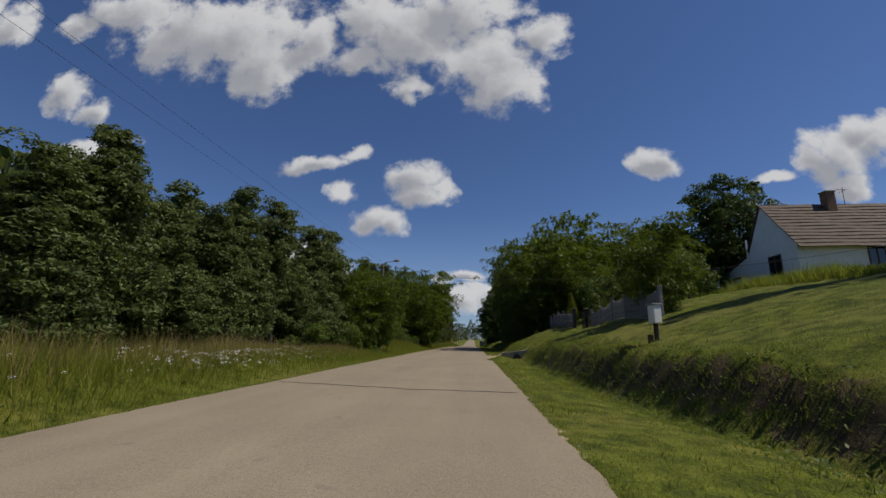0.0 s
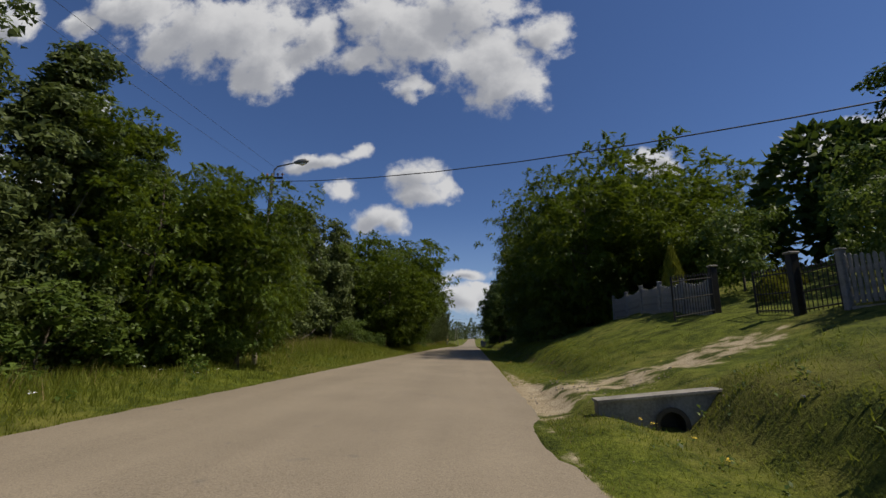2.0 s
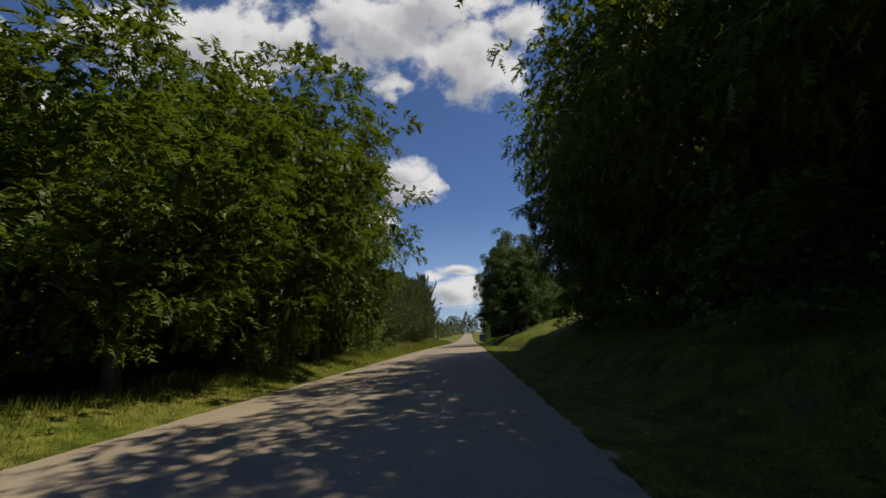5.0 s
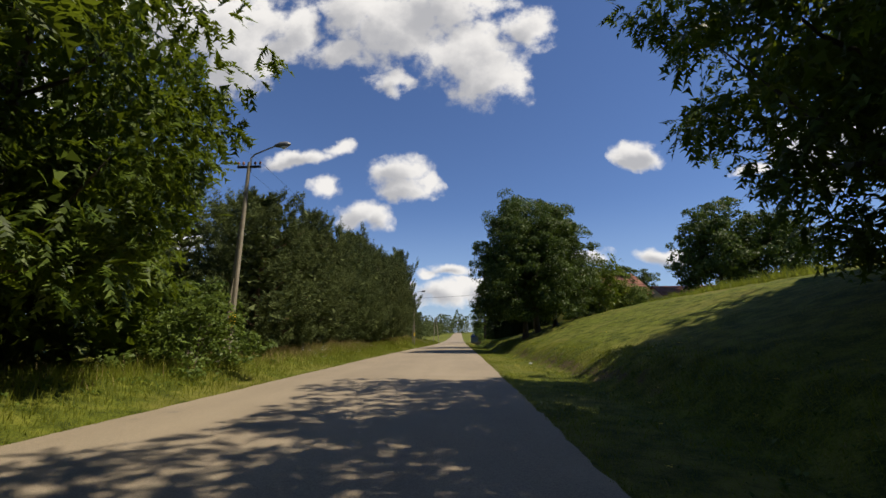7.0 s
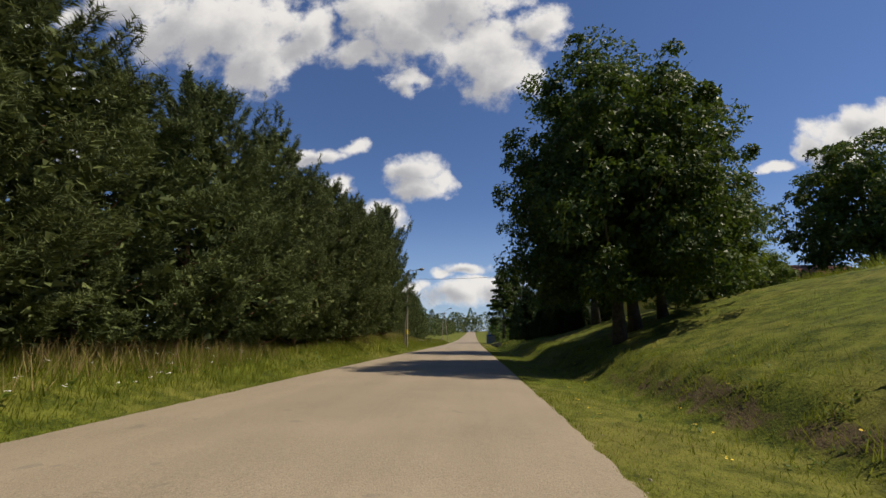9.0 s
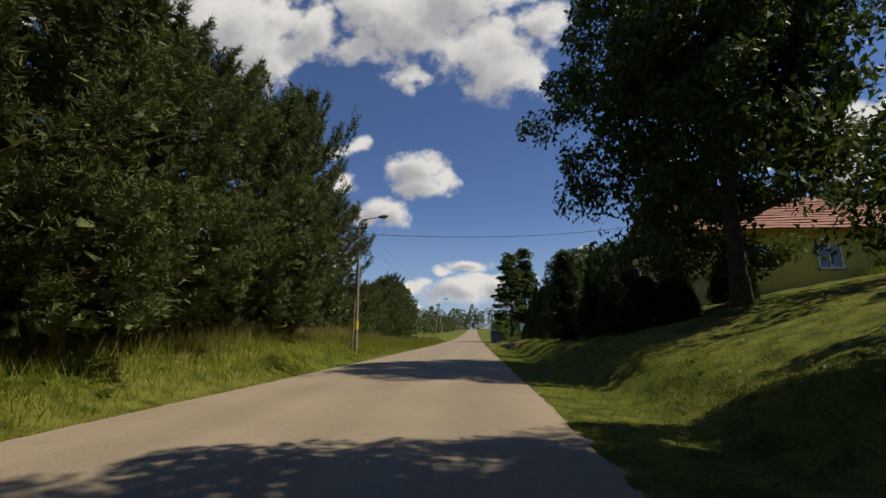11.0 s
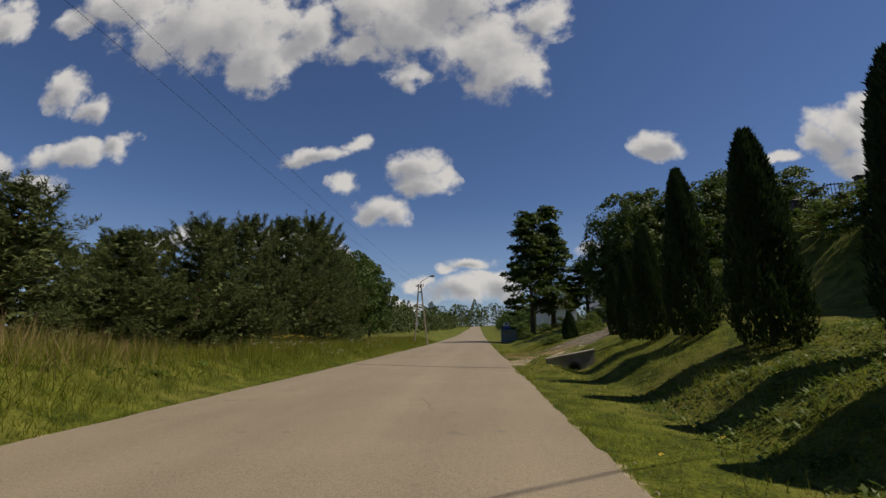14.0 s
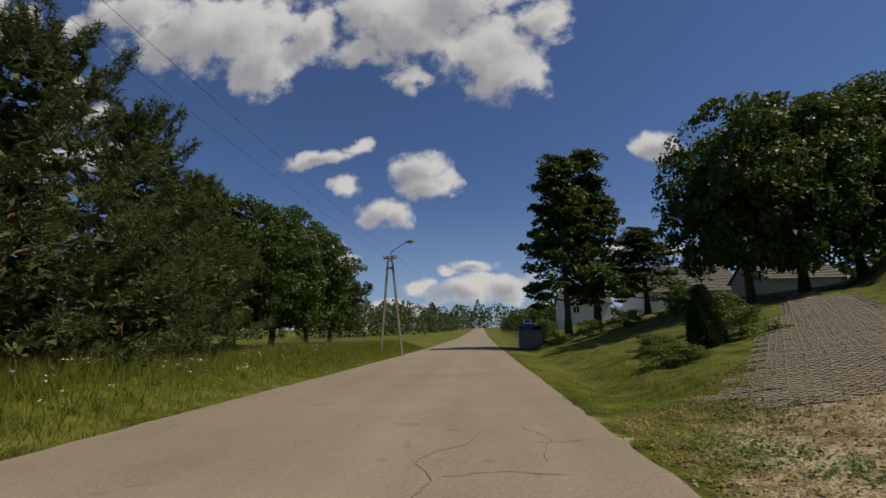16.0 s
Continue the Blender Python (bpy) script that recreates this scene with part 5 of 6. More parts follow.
# ---------------------------------------------------------------- houses
def window(parent, at, wide, high, facing, sill=True, frame_mat=None, mullions=1):
    """A casement. facing: 'x' looks to -x, 'y' looks to -y."""
    frame_mat = frame_mat or M_WHITE
    turn = 0 if facing == "y" else -90
    bm = bmesh.new()
    f = 0.07
    box(bm, (-wide / 2 + f, -0.02, -high / 2), (wide / 2 - f, 0.03, -high / 2 + f))
    box(bm, (-wide / 2 + f, -0.02, high / 2 - f), (wide / 2 - f, 0.03, high / 2))
    box(bm, (-wide / 2, -0.025, -high / 2), (-wide / 2 + f, 0.03, high / 2))
    box(bm, (wide / 2 - f, -0.025, -high / 2), (wide / 2, 0.03, high / 2))
    for i in range(mullions):
        xm = -wide / 2 + wide * (i + 1) / (mullions + 1)
        box(bm, (xm - 0.045, -0.03, -high / 2 + f), (xm + 0.045, 0.03, high / 2 - f))
    win = part("window", bm, frame_mat, parent, "painted casement window")
    win.matrix_basis = Matrix.Translation(at) @ pose(0, 0, 0, 0, 0, turn)
    for i in range(mullions + 1):
        w = wide / (mullions + 1)
        bm = bmesh.new()
        box(bm, (-wide / 2 + w * i + f * 0.8, -0.004, -high / 2 + f), (-wide / 2 + w * (i + 1) - f * 0.8, 0.006, high / 2 - f))
        part("pane", bm, M_GLASS, win, "dark window pane")
    if sill:
        bm = bmesh.new()
        box(bm, (-wide / 2 - 0.08, -0.12, -high / 2 - 0.06), (wide / 2 + 0.08, 0.0, -high / 2 - 0.005), 0.008)
        part("sill", bm, M_STEEL, win)
    return win


def prism_x(bm, profile, x0, x1):
    """A solid along x with the outline (y, z)."""
    a = [bm.verts.new((x0, y, z)) for y, z in profile]
    b = [bm.verts.new((x1, y, z)) for y, z in profile]
    bm.faces.new(a), bm.faces.new(b[::-1])
    for i in range(len(profile)):
        j = (i + 1) % len(profile)
        bm.faces.new((a[j], a[i], b[i], b[j]))
    bmesh.ops.recalc_face_normals(bm, faces=bm.faces)
    return bm


def slope_courses(parent, y0, z0, y1, z1, x0, x1, courses, mat, name="tile_course", thick=0.045):
    """Overlapping courses of tiles from the eave (y0, z0) up to the ridge (y1, z1)."""
    dy, dz = (y1 - y0) / courses, (z1 - z0) / courses
    length = math.hypot(y1 - y0, z1 - z0)
    ny, nz = -(z1 - z0) / length, (y1 - y0) / length
    if nz < 0:
        ny, nz = -ny, -nz
    for i in range(courses):
        bm = bmesh.new()
        a, b = (y0 + dy * i, z0 + dz * i), (y0 + dy * (i + 1.12), z0 + dz * (i + 1.12))
        sag = lambda x: 0.02 * math.sin(x * 1.3 + i) + 0.01 * math.sin(x * 3.7 + 2 * i)
        rows = []
        for s in range(15):
            x = x0 + (x1 - x0) * s / 14
            w = sag(x)
            rows.append([bm.verts.new((x, a[0], a[1] + w)), bm.verts.new((x, a[0] + ny * thick * 1.6, a[1] + nz * thick * 1.6 + w)), bm.verts.new((x, b[0] + ny * thick * 0.4, b[1] + nz * thick * 0.4 + w)), bm.verts.new((x, b[0], b[1] + w - 0.01))])
        for p, q in zip(rows, rows[1:]):
            for k in range(4):
                bm.faces.new((p[k], p[(k + 1) % 4], q[(k + 1) % 4], q[k]))
        bm.faces.new(rows[0][::-1]), bm.faces.new(rows[-1])
        bmesh.ops.recalc_face_normals(bm, faces=bm.faces)
        part(name, bm, mat, parent)


def chimney(parent, x, y, z0, z1, wide=0.6):
    bm = bmesh.new()
    box(bm, (x - wide / 2, y - wide / 2, z0), (x + wide / 2, y + wide / 2, z1), 0.015)
    stack = part("chimney", bm, M_BRICK, parent, "sooty brick chimney")
    bm = bmesh.new()
    box(bm, (x - wide / 2 - 0.06, y - wide / 2 - 0.06, z1), (x + wide / 2 + 0.06, y + wide / 2 + 0.06, z1 + 0.1), 0.02)
    part("chimney_cap", bm, M_CONCRETE, stack)


def white_house():
    ob = thing("white_house", (0, 0, 0), "old white plastered cottage with a brown tiled roof", "house")
    bm = bmesh.new()
    prism_x(bm, [(27.9, 2.5), (27.9, 7.75), (31.0, 11.30), (33.15, 7.85), (36.1, 6.95), (37.1, 6.5), (37.1, 2.5)], 22.5, 34.0)
    part("wall", bm, M_PLASTER, ob)
    roof = new("roof", None)
    roof.parent = ob
    slope_courses(roof, 27.45, 7.45, 31.0, 11.48, 22.35, 34.3, 13, M_TILE)
    slope_courses(roof, 33.35, 7.72, 31.0, 11.46, 22.35, 34.3, 10, M_TILE)
    slope_courses(roof, 37.4, 6.52, 33.3, 7.95, 22.35, 34.3, 8, M_TILE)
    chimney(ob, 27.3, 30.6, 10.2, 12.3, 0.65)
    bm = bmesh.new()
    tube(bm, [(28.9, 31.1, 11.3), (28.9, 31.1, 12.9)], [0.025, 0.02], 6)
    tube(bm, [(28.5, 31.1, 12.75), (29.3, 31.1, 12.75)], [0.018, 0.018], 5)
    tube(bm, [(28.9, 30.8, 12.6), (28.9, 31.4, 12.6)], [0.015, 0.015], 5)
    part("antenna", bm, M_DARKSTEEL, ob)
    bm = bmesh.new()
    tube(bm, [(22.42, 33.1, 7.4), (22.42, 33.1, 9.2)], [0.07, 0.07], 8)
    part("flue_pipe", bm, M_WHITE, ob)
    window(ob, (22.47, 30.2, 6.4), 1.35, 1.9, "x", frame_mat=M_DARKWOOD)
    window(ob, (27.6, 27.87, 6.75), 1.15, 1.6, "y", frame_mat=M_DARKWOOD)
    window(ob, (31.4, 27.87, 6.75), 1.15, 1.6, "y", frame_mat=M_DARKWOOD)
    for y, z in ((35.0, 6.3), (34.4, 5.6), (35.2, 5.0)):
        bm = bmesh.new()
        box(bm, (22.44, y - 0.8, z - 0.09), (22.497, y + 0.8, z + 0.09), 0.01)
        part("batten", bm, M_DARKWOOD, ob)
    return ob


def yellow_house():
    ob = thing("yellow_house", (0, 0, 0), "yellow rendered house with a red-brown gable roof", "house")
    bm = bmesh.new()
    prism_x(bm, [(121.3, 0.8), (121.3, 5.85), (127.4, 9.05), (133.6, 5.85), (133.6, 0.8)], 12.0, 25.0)
    part("wall", bm, M_YELLOWWALL, ob)
    roof = new("roof", None)
    roof.parent = ob
    slope_courses(roof, 120.6, 5.62, 127.4, 9.24, 11.55, 25.5, 14, M_REDROOF)
    slope_courses(roof, 134.6, 5.50, 127.4, 9.22, 11.55, 25.5, 14, M_REDROOF)
    for y0, z0 in ((120.6, 5.50), (134.6, 5.38)):
        bm = bmesh.new()
        a, b = (y0, z0), (127.4, 9.12)
        p = [bm.verts.new(v) for v in ((11.53, a[0], a[1] - 0.16), (11.53, a[0], a[1] + 0.10), (11.53, b[0], b[1] + 0.10), (11.53, b[0], b[1] - 0.16))]
        q = [bm.verts.new(v.co + Vector((0.03, 0, 0))) for v in p]
        bm.faces.new(p), bm.faces.new(q[::-1])
        for i in range(4):
            bm.faces.new((p[i], q[i], q[(i + 1) % 4], p[(i + 1) % 4]))
        bmesh.ops.recalc_face_normals(bm, faces=bm.faces)
        part("barge_board", bm, M_DARKWOOD, ob)
    chimney(ob, 16.2, 127.6, 8.6, 10.5, 0.7)
    window(ob, (11.97, 126.55, 6.9), 1.15, 1.25, "x")
    window(ob, (11.97, 126.4, 4.3), 1.25, 1.4, "x")
    window(ob, (11.97, 130.2, 4.3), 1.25, 1.4, "x")
    window(ob, (14.4, 121.27, 4.3), 1.2, 1.3, "y")
    window(ob, (18.2, 121.27, 4.3), 1.2, 1.3, "y")
    bm = bmesh.new()
    box(bm, (11.94, 121.35, 5.35), (11.998, 133.5, 5.45), 0.01)
    part("string_course", bm, M_YELLOWWALL, ob)
    bm = bmesh.new()
    tube(bm, [(11.9, 133.75, 1.2), (11.9, 133.75, 5.4)], [0.05, 0.05], 8)
    part("downpipe", bm, M_DARKWOOD, ob)
    return ob


white_house()
yellow_house()


def barn(x0, x1, y0, y1, wall_top, ridge, label, wall_mat, roof_mat, openings=2):
    ob = thing("farm_building", (0, 0, 0), label, "building", "farm buildings")
    base = min(land_at(x0, y0), land_at(x1, y0)) - 0.6
    ym = (y0 + y1) / 2
    bm = bmesh.new()
    prism_x(bm, [(y0, base), (y0, wall_top), (ym, ridge - 0.1), (y1, wall_top), (y1, base)], x0, x1)
    part("wall", bm, wall_mat, ob)
    roof = new("roof", None)
    roof.parent = ob
    slope_courses(roof, y0 - 0.35, wall_top - 0.2, ym, ridge, x0 - 0.3, x1 + 0.3, 9, roof_mat)
    slope_courses(roof, y1 + 0.35, wall_top - 0.2, ym, ridge, x0 - 0.3, x1 + 0.3, 6, roof_mat)
    for i in range(openings):
        x = x0 + (x1 - x0) * (i + 0.5) / openings
        window(ob, (x, y0 - 0.03, wall_top - 1.0), 0.9, 0.9, "y", False)
    return ob


barn(20.5, 33.0, 197.0, 205.0, 4.5, 8.0, "long pale farm building with a grey roof", M_PLASTER, M_GREYROOF, 4)
barn(11.0, 17.0, 199.0, 206.0, 3.4, 5.2, "low whitewashed farm building behind the ash trees", M_PLASTER, M_GREYROOF, 2)
barn(31.0, 38.5, 189.0, 196.0, 5.0, 7.6, "grey farm shed behind the farmyard trees", M_CONCRETE, M_GREYROOF, 1)
barn(27.0, 35.0, 121.5, 127.0, 5.6, 7.0, "low house with a dull roof behind the hilltop", M_PLASTER, M_REDROOF, 2)

# ---------------------------------------------------------------- bus stop
def bus_stop():
    z = land_at(3.6, 175.6)
    ob = thing("bus_shelter", (3.6, 175.6, z), "small grey-green panelled bus shelter with a flat dark roof", "bus shelter")
    for lo, hi in (((-0.9, -0.7, 0), (-0.84, 0.7, 1.65)), ((0.84, -0.7, 0), (0.9, 0.7, 1.65)), ((-0.84, 0.64, 0), (0.84, 0.7, 1.65)), ((-0.84, -0.7, 0), (0.84, -0.66, 1.45))):
        bm = bmesh.new()
        box(bm, lo, hi, 0.008)
        part("panel", bm, M_SHELTER, ob)
    bm = bmesh.new()
    box(bm, (-1.05, -0.85, 1.65), (1.05, 0.85, 1.78), 0.02)
    part("roof", bm, M_GREYROOF, ob)
    z = land_at(3.25, 173.6)
    ob = thing("bus_stop_sign", (3.25, 173.6, z), "blue and white bus stop sign on a steel pole", "sign")
    bm = bmesh.new()
    tube(bm, [(0, 0, -0.3), (0, 0, 2.3)], [0.035, 0.035], 8)
    part("pole", bm, M_STEEL, ob)
    bm = bmesh.new()
    box(bm, (-0.42, -0.05, 1.55), (0.42, -0.035, 1.95), 0.005)
    part("sign_panel", bm, M_BLUE, ob, "blue sign panel")
    bm = bmesh.new()
    box(bm, (-0.34, -0.05, 1.98), (0.34, -0.035, 2.32), 0.005)
    panel = part("sign_panel", bm, M_WHITE, ob, "white sign panel with a bus shape")
    bm = bmesh.new()
    box(bm, (-0.22, -0.058, 2.08), (0.22, -0.051, 2.24), 0.002)
    part("bus_shape", bm, M_BLUE, panel)


bus_stop()
row("shrub", [(4.6, 178.5, 1.5, 1.1), (5.6, 181.5, 1.8, 1.3), (5.2, 171.0, 0.8, 0.8), (7.0, 169.5, 1.1, 0.9), (9.0, 168.5, 1.2, 1.0), (12.0, 168.0, 1.2, 1.0), (14.5, 172.0, 1.6, 1.2), (4.6, 151.2, 0.55, 0.8), (7.3, 153.2, 0.9, 0.9), (5.4, 154.6, 0.6, 0.8), (8.4, 156.0, 1.3, 0.9)],
    "low dark garden shrub on the farm's front bank", "garden shrubs", 2)
plant("thuja", 0, 6.2, 152.9, 1.9, 0.55, "dark dwarf thuja on the farm's front bank", "garden shrubs")

# ---------------------------------------------------------------- far woods
def belt(name, points, height, depth, count, mat, label, seed, size=0.9, spires=0.0):
    """A far wood in one mesh: rows of overlapping crowns of coarse leaf clumps."""
    rng = np.random.default_rng(seed)
    pts = np.array(points, float)
    seg = np.concatenate([[0], np.cumsum(np.linalg.norm(np.diff(pts, axis=0), axis=1))])
    trees = max(int(seg[-1] / 3.2), 3)
    s = (np.arange(trees) + rng.random(trees)) / trees * seg[-1]
    cx, cy = np.interp(s, seg, pts[:, 0]) + rng.normal(size=trees) * depth, np.interp(s, seg, pts[:, 1]) + rng.normal(size=trees) * depth
    h = height * (0.65 + 0.55 * rng.random(trees))
    spire = rng.random(trees) < spires
    h = np.where(spire, h * 1.25, h)
    per = max(count // trees, 20)
    f = rng.random((trees, per)) ** 0.8
    a = rng.random((trees, per)) * 6.283
    prof = np.where(spire[:, None], 0.30 * (1.02 - f), np.sqrt(np.clip(1 - ((f - 0.35) / 0.67) ** 2, 0.02, 1)) * 0.42)
    r = prof * h[:, None] * (0.8 + 0.3 * rng.random((trees, per)))
    p = np.stack([cx[:, None] + r * np.cos(a), cy[:, None] + r * np.sin(a), f * h[:, None]], -1).reshape(-1, 3)
    p[:, 2] += np.repeat(land(cx, cy), per)
    out = np.stack([np.cos(a), np.sin(a), f - 0.3], -1).reshape(-1, 3)
    tip = unit(out + rng.normal(size=p.shape) * 0.7)
    side = unit(np.cross(tip, rng.normal(size=p.shape) + (0, 0, 0.6)))
    k = size * (0.6 + 0.8 * rng.random((len(p), 1)))
    ob = cards(name, p, tip * k, side * k, np.cross(side, tip) * k, mat, None, [(-0.3, 0, 0), (0.3, 0.36, 0.08), (1.0, 0.0, -0.1), (0.3, -0.36, 0.08)])
    return tagged(ob, label, "woodland", kind="stuff")


belt("roadside_wood", [(-19, -12), (-19, 30), (-17, 76)], 7.5, 1.6, 16000, M_BIRCH, "dense mixed wood behind the roadside trees", 1, 0.75)
belt("pine_wood", [(-16, 78), (-16, 122), (-19, 150)], 5.6, 1.2, 12000, M_PINE, "depth of the young pine plantation", 2, 0.45)
belt("birch_undergrowth", [(-13.4, -8), (-13.0, 20), (-12.6, 50)], 3.0, 0.7, 18000, M_BIRCH, "dense undergrowth and saplings below the birches", 21, 0.22)
belt("pine_undergrowth", [(-13.4, 79), (-13.2, 118), (-14.4, 124), (-14.8, 156)], 3.4, 0.5, 22000, M_PINE, "dense low branches in the depth of the plantation", 22, 0.34)
belt("acacia_undergrowth", [(-10.4, 52), (-10.0, 62), (-10.6, 77)], 3.2, 0.6, 7000, M_ACACIA, "dense undergrowth below the false acacias", 23, 0.30)
belt("grove_depth", [(17, 63), (19, 72), (22, 78)], 9.0, 1.5, 6000, M_DARKLEAF, "dark depth of the shady grove", 3, 0.6)
# Added foliage that stops light from the far side under the grove's crowns.
belt("grove_undergrowth", [(14.5, 44), (15, 52), (15, 60), (16, 70)], 4.5, 1.0, 9000, M_DARKLEAF, "foliage added behind the grove to block light from beyond", 24, 0.4)
belt("garden_wood", [(15, 35.5), (19, 38.5), (24, 44)], 6.0, 0.9, 5000, M_DARKLEAF, "dark garden trees behind the fence", 4, 0.5)
belt("ridge_wood", [(34, 50), (40, 46), (52, 40)], 8.0, 2.0, 4000, M_DARKLEAF, "trees on the skyline behind the white house", 5, 0.7)
belt("field_wood", [(-46, 172), (-32, 205), (-24, 250), (-18, 320), (-15, 420)], 7.5, 2.5, 26000, M_PINE, "belt of dark trees past the field", 6, 0.55, 0.12)
belt("far_wood", [(-90, 470), (-20, 455), (30, 470), (120, 500)], 15.0, 6.0, 16000, M_PINE, "far wood where the road ends", 7, 1.1, 0.3)
belt("far_hedge", [(10, 206), (11, 250), (12, 330), (16, 430)], 5.0, 1.2, 13000, M_DARKLEAF, "trees along the far road", 8, 0.5, 0.1)
belt("hill_wood", [(38, 205), (60, 190), (90, 150)], 8.0, 3.0, 5000, M_DARKLEAF, "trees behind the farm", 9, 1.0)

# ---------------------------------------------------------------- grass and flowers
def blades(name, x, y, height, width, mat, label, rng, lean=0.35, z_up=0.0):
    p = np.stack([x, y, land(x, y) - 0.02 + z_up], 1)
    up = unit(np.stack([rng.normal(size=len(x)) * lean, rng.normal(size=len(x)) * lean, np.ones(len(x))], 1))
    a = rng.random(len(x)) * 6.283
    side = np.stack([np.cos(a), np.sin(a), 0 * a], 1)
    bend = np.cross(side, up)
    ob = cards(name, p, up * height[:, None], side * width[:, None], bend * height[:, None], mat, None, [(0, -0.5, 0), (0, 0.5, 0), (1.0, 0.0, 0.30)])
    return tagged(ob, label, "grass", kind="stuff")


def patchy(x, y, s):
    return 0.5 + 0.25 * np.sin(x * 0.9 * s + 1.3 * np.sin(y * 0.37 * s)) + 0.25 * np.sin(y * 0.71 * s + 1.7 * np.sin(x * 0.53 * s + 2.0))


rng = np.random.default_rng(11)
TALL_Y = [-10, 16, 20, 34, 37, 46, 50, 76, 80, 104, 112, 122, 150, 178]
TALL_H = [0.62, 0.60, 0.42, 0.28, 0.52, 0.56, 0.28, 0.34, 0.50, 0.46, 0.50, 0.58, 0.54, 0.42]


def tall_at(x, y):
    d = np.clip((EDGE_L - 0.15 - x) / 1.7, 0, 1)
    return (0.07 + (np.interp(y, TALL_Y, TALL_H) - 0.07) * d ** 0.9) * (0.55 + 0.8 * patchy(x, y, 1.0))


N = 225000
y = -4 + 182 * rng.random(N) ** 1.05
x = EDGE_L - 0.01 - 5.4 * rng.random(N) ** 1.5
blades("tall_grass", x, y, tall_at(x, y) * (0.45 + 0.85 * rng.random(N)), 0.009 + 0.012 * rng.random(N), M_BLADE, "tall unmown green grass on the verge before the wood", rng)
N = 44000
y = -4 + 182 * rng.random(N)
x = EDGE_L - 1.0 - 5.0 * rng.random(N) ** 0.6
keep = rng.random(N) < 0.25 + 0.75 * np.interp(y, [0, 22, 36, 46, 52, 76, 80, 100, 120, 135, 170], [0.8, 0.1, 0.3, 0.5, 0.05, 0.1, 0.7, 0.6, 0.6, 0.35, 0.3]) * patchy(x, y, 0.6)
x, y = x[keep], y[keep]
blades("dry_grass", x, y, tall_at(x, y) * (0.95 + 0.7 * rng.random(len(x))), 0.007 + 0.012 * rng.random(len(x)), M_STRAW, "straw-coloured seed heads standing over the verge", rng, 0.22)
N = 30000
y = np.concatenate([-2 + 26 * rng.random(N // 3), 78 + 18 * rng.random(N // 3), 106 + 26 * rng.random(N // 3)])
x = EDGE_L - 1.1 - 4.0 * rng.random(N) ** 0.8
keep = rng.random(N) < 0.15 + 0.85 * patchy(x, y, 1.4)
x, y = x[keep], y[keep]
blades("seeding_grass", x, y, (tall_at(x, y) + 0.10) * (0.8 + 0.6 * rng.random(len(x))), 0.008 + 0.014 * rng.random(len(x)), M_STRAW, "ripe straw-yellow grass in patches on the verge", rng, 0.3)
N = 190000
y = -4 + 170 * rng.random(N)
x = EDGE_R + 0.02 + 11.0 * rng.random(N) ** 1.9
foot = np.interp(y, BANK_Y, BANK_X)
drive = ((np.abs(y - 26.2) < 2.2) & (x < 5)) | ((np.abs(y - 140.9 - 1.6 * (x - 1.5)) < 3.2) & (x < 6) & (rng.random(N) < 0.88)) | ((y > 143) & (y < 166) & (np.abs(x - (5.6 + 0.655 * (y - 147.2))) < 1.5))
keep = ~drive
x, y, foot = x[keep], y[keep], foot[keep]
N2 = 70000
y2 = -4 + 160 * rng.random(N2)
x2 = np.interp(y2, BANK_Y, BANK_X) + 0.6 * np.interp(y2, BANK_Y, BANK_W) + rng.normal(size=N2) * 0.7
keep = (np.abs(y2 - 26.2) > 2.4) & (np.abs(y2 - 142) > 5) & (x2 > EDGE_R + 0.2)
blades("bank_grass", x2[keep], y2[keep], (0.06 + 0.15 * rng.random(keep.sum()) ** 1.5) * (0.35 + 0.9 * patchy(x2[keep], y2[keep], 2.0)), 0.008 + 0.012 * rng.random(keep.sum()), M_BLADE, "rough tufts of grass on the face of the bank", rng, 0.5)
wild = np.exp(-((x - foot - 0.5) / 0.7) ** 2)
blades("short_grass", x, y, (0.03 + 0.05 * rng.random(len(x)) + 0.05 * wild * rng.random(len(x))) * (0.6 + 0.7 * patchy(x, y, 1.2)), 0.006 + 0.007 * rng.random(len(x)), M_BLADE, "short green grass of the verge and bank", rng, 0.6)


M = 200000
ym = -3 + 158 * rng.random(M)
xm = EDGE_R - 0.03 + 3.7 * rng.random(M) ** 1.35
dm = ((np.abs(ym - 26.2) < 2.4) & (xm < 4.8)) | ((np.abs(ym - 140.9 - 1.6 * (xm - 1.5)) < 3.2) & (rng.random(M) < 0.9)) | ((ym > 143) & (np.abs(xm - (5.6 + 0.655 * (ym - 147.2))) < 1.5)) | (rng.random(M) < 0.55 * np.clip(1 - (xm - EDGE_R) / 0.30, 0, 1))
dm = dm | ((np.abs(ym - 29.5) < 5.5) & (xm < 1.62) & (rng.random(M) < 0.8))
xm, ym = xm[~dm], ym[~dm]
blades("verge_grass", xm, ym, (0.035 + 0.06 * rng.random(len(xm))) * (0.45 + 0.9 * patchy(xm, ym, 2.6)), 0.008 + 0.009 * rng.random(len(xm)), M_BLADE, "thick mown grass of the verge beside the asphalt", rng, 0.75)
pick = rng.random(len(x)) < 0.30 * (0.3 + 1.2 * patchy(x + 3.0, y, 2.3))
blades("withered_grass", x[pick] + 0.02, y[pick] + 0.03, (0.03 + 0.06 * rng.random(pick.sum())), 0.005 + 0.006 * rng.random(pick.sum()), M_STRAW, "withered straw-coloured stems in the short grass", rng, 0.9)


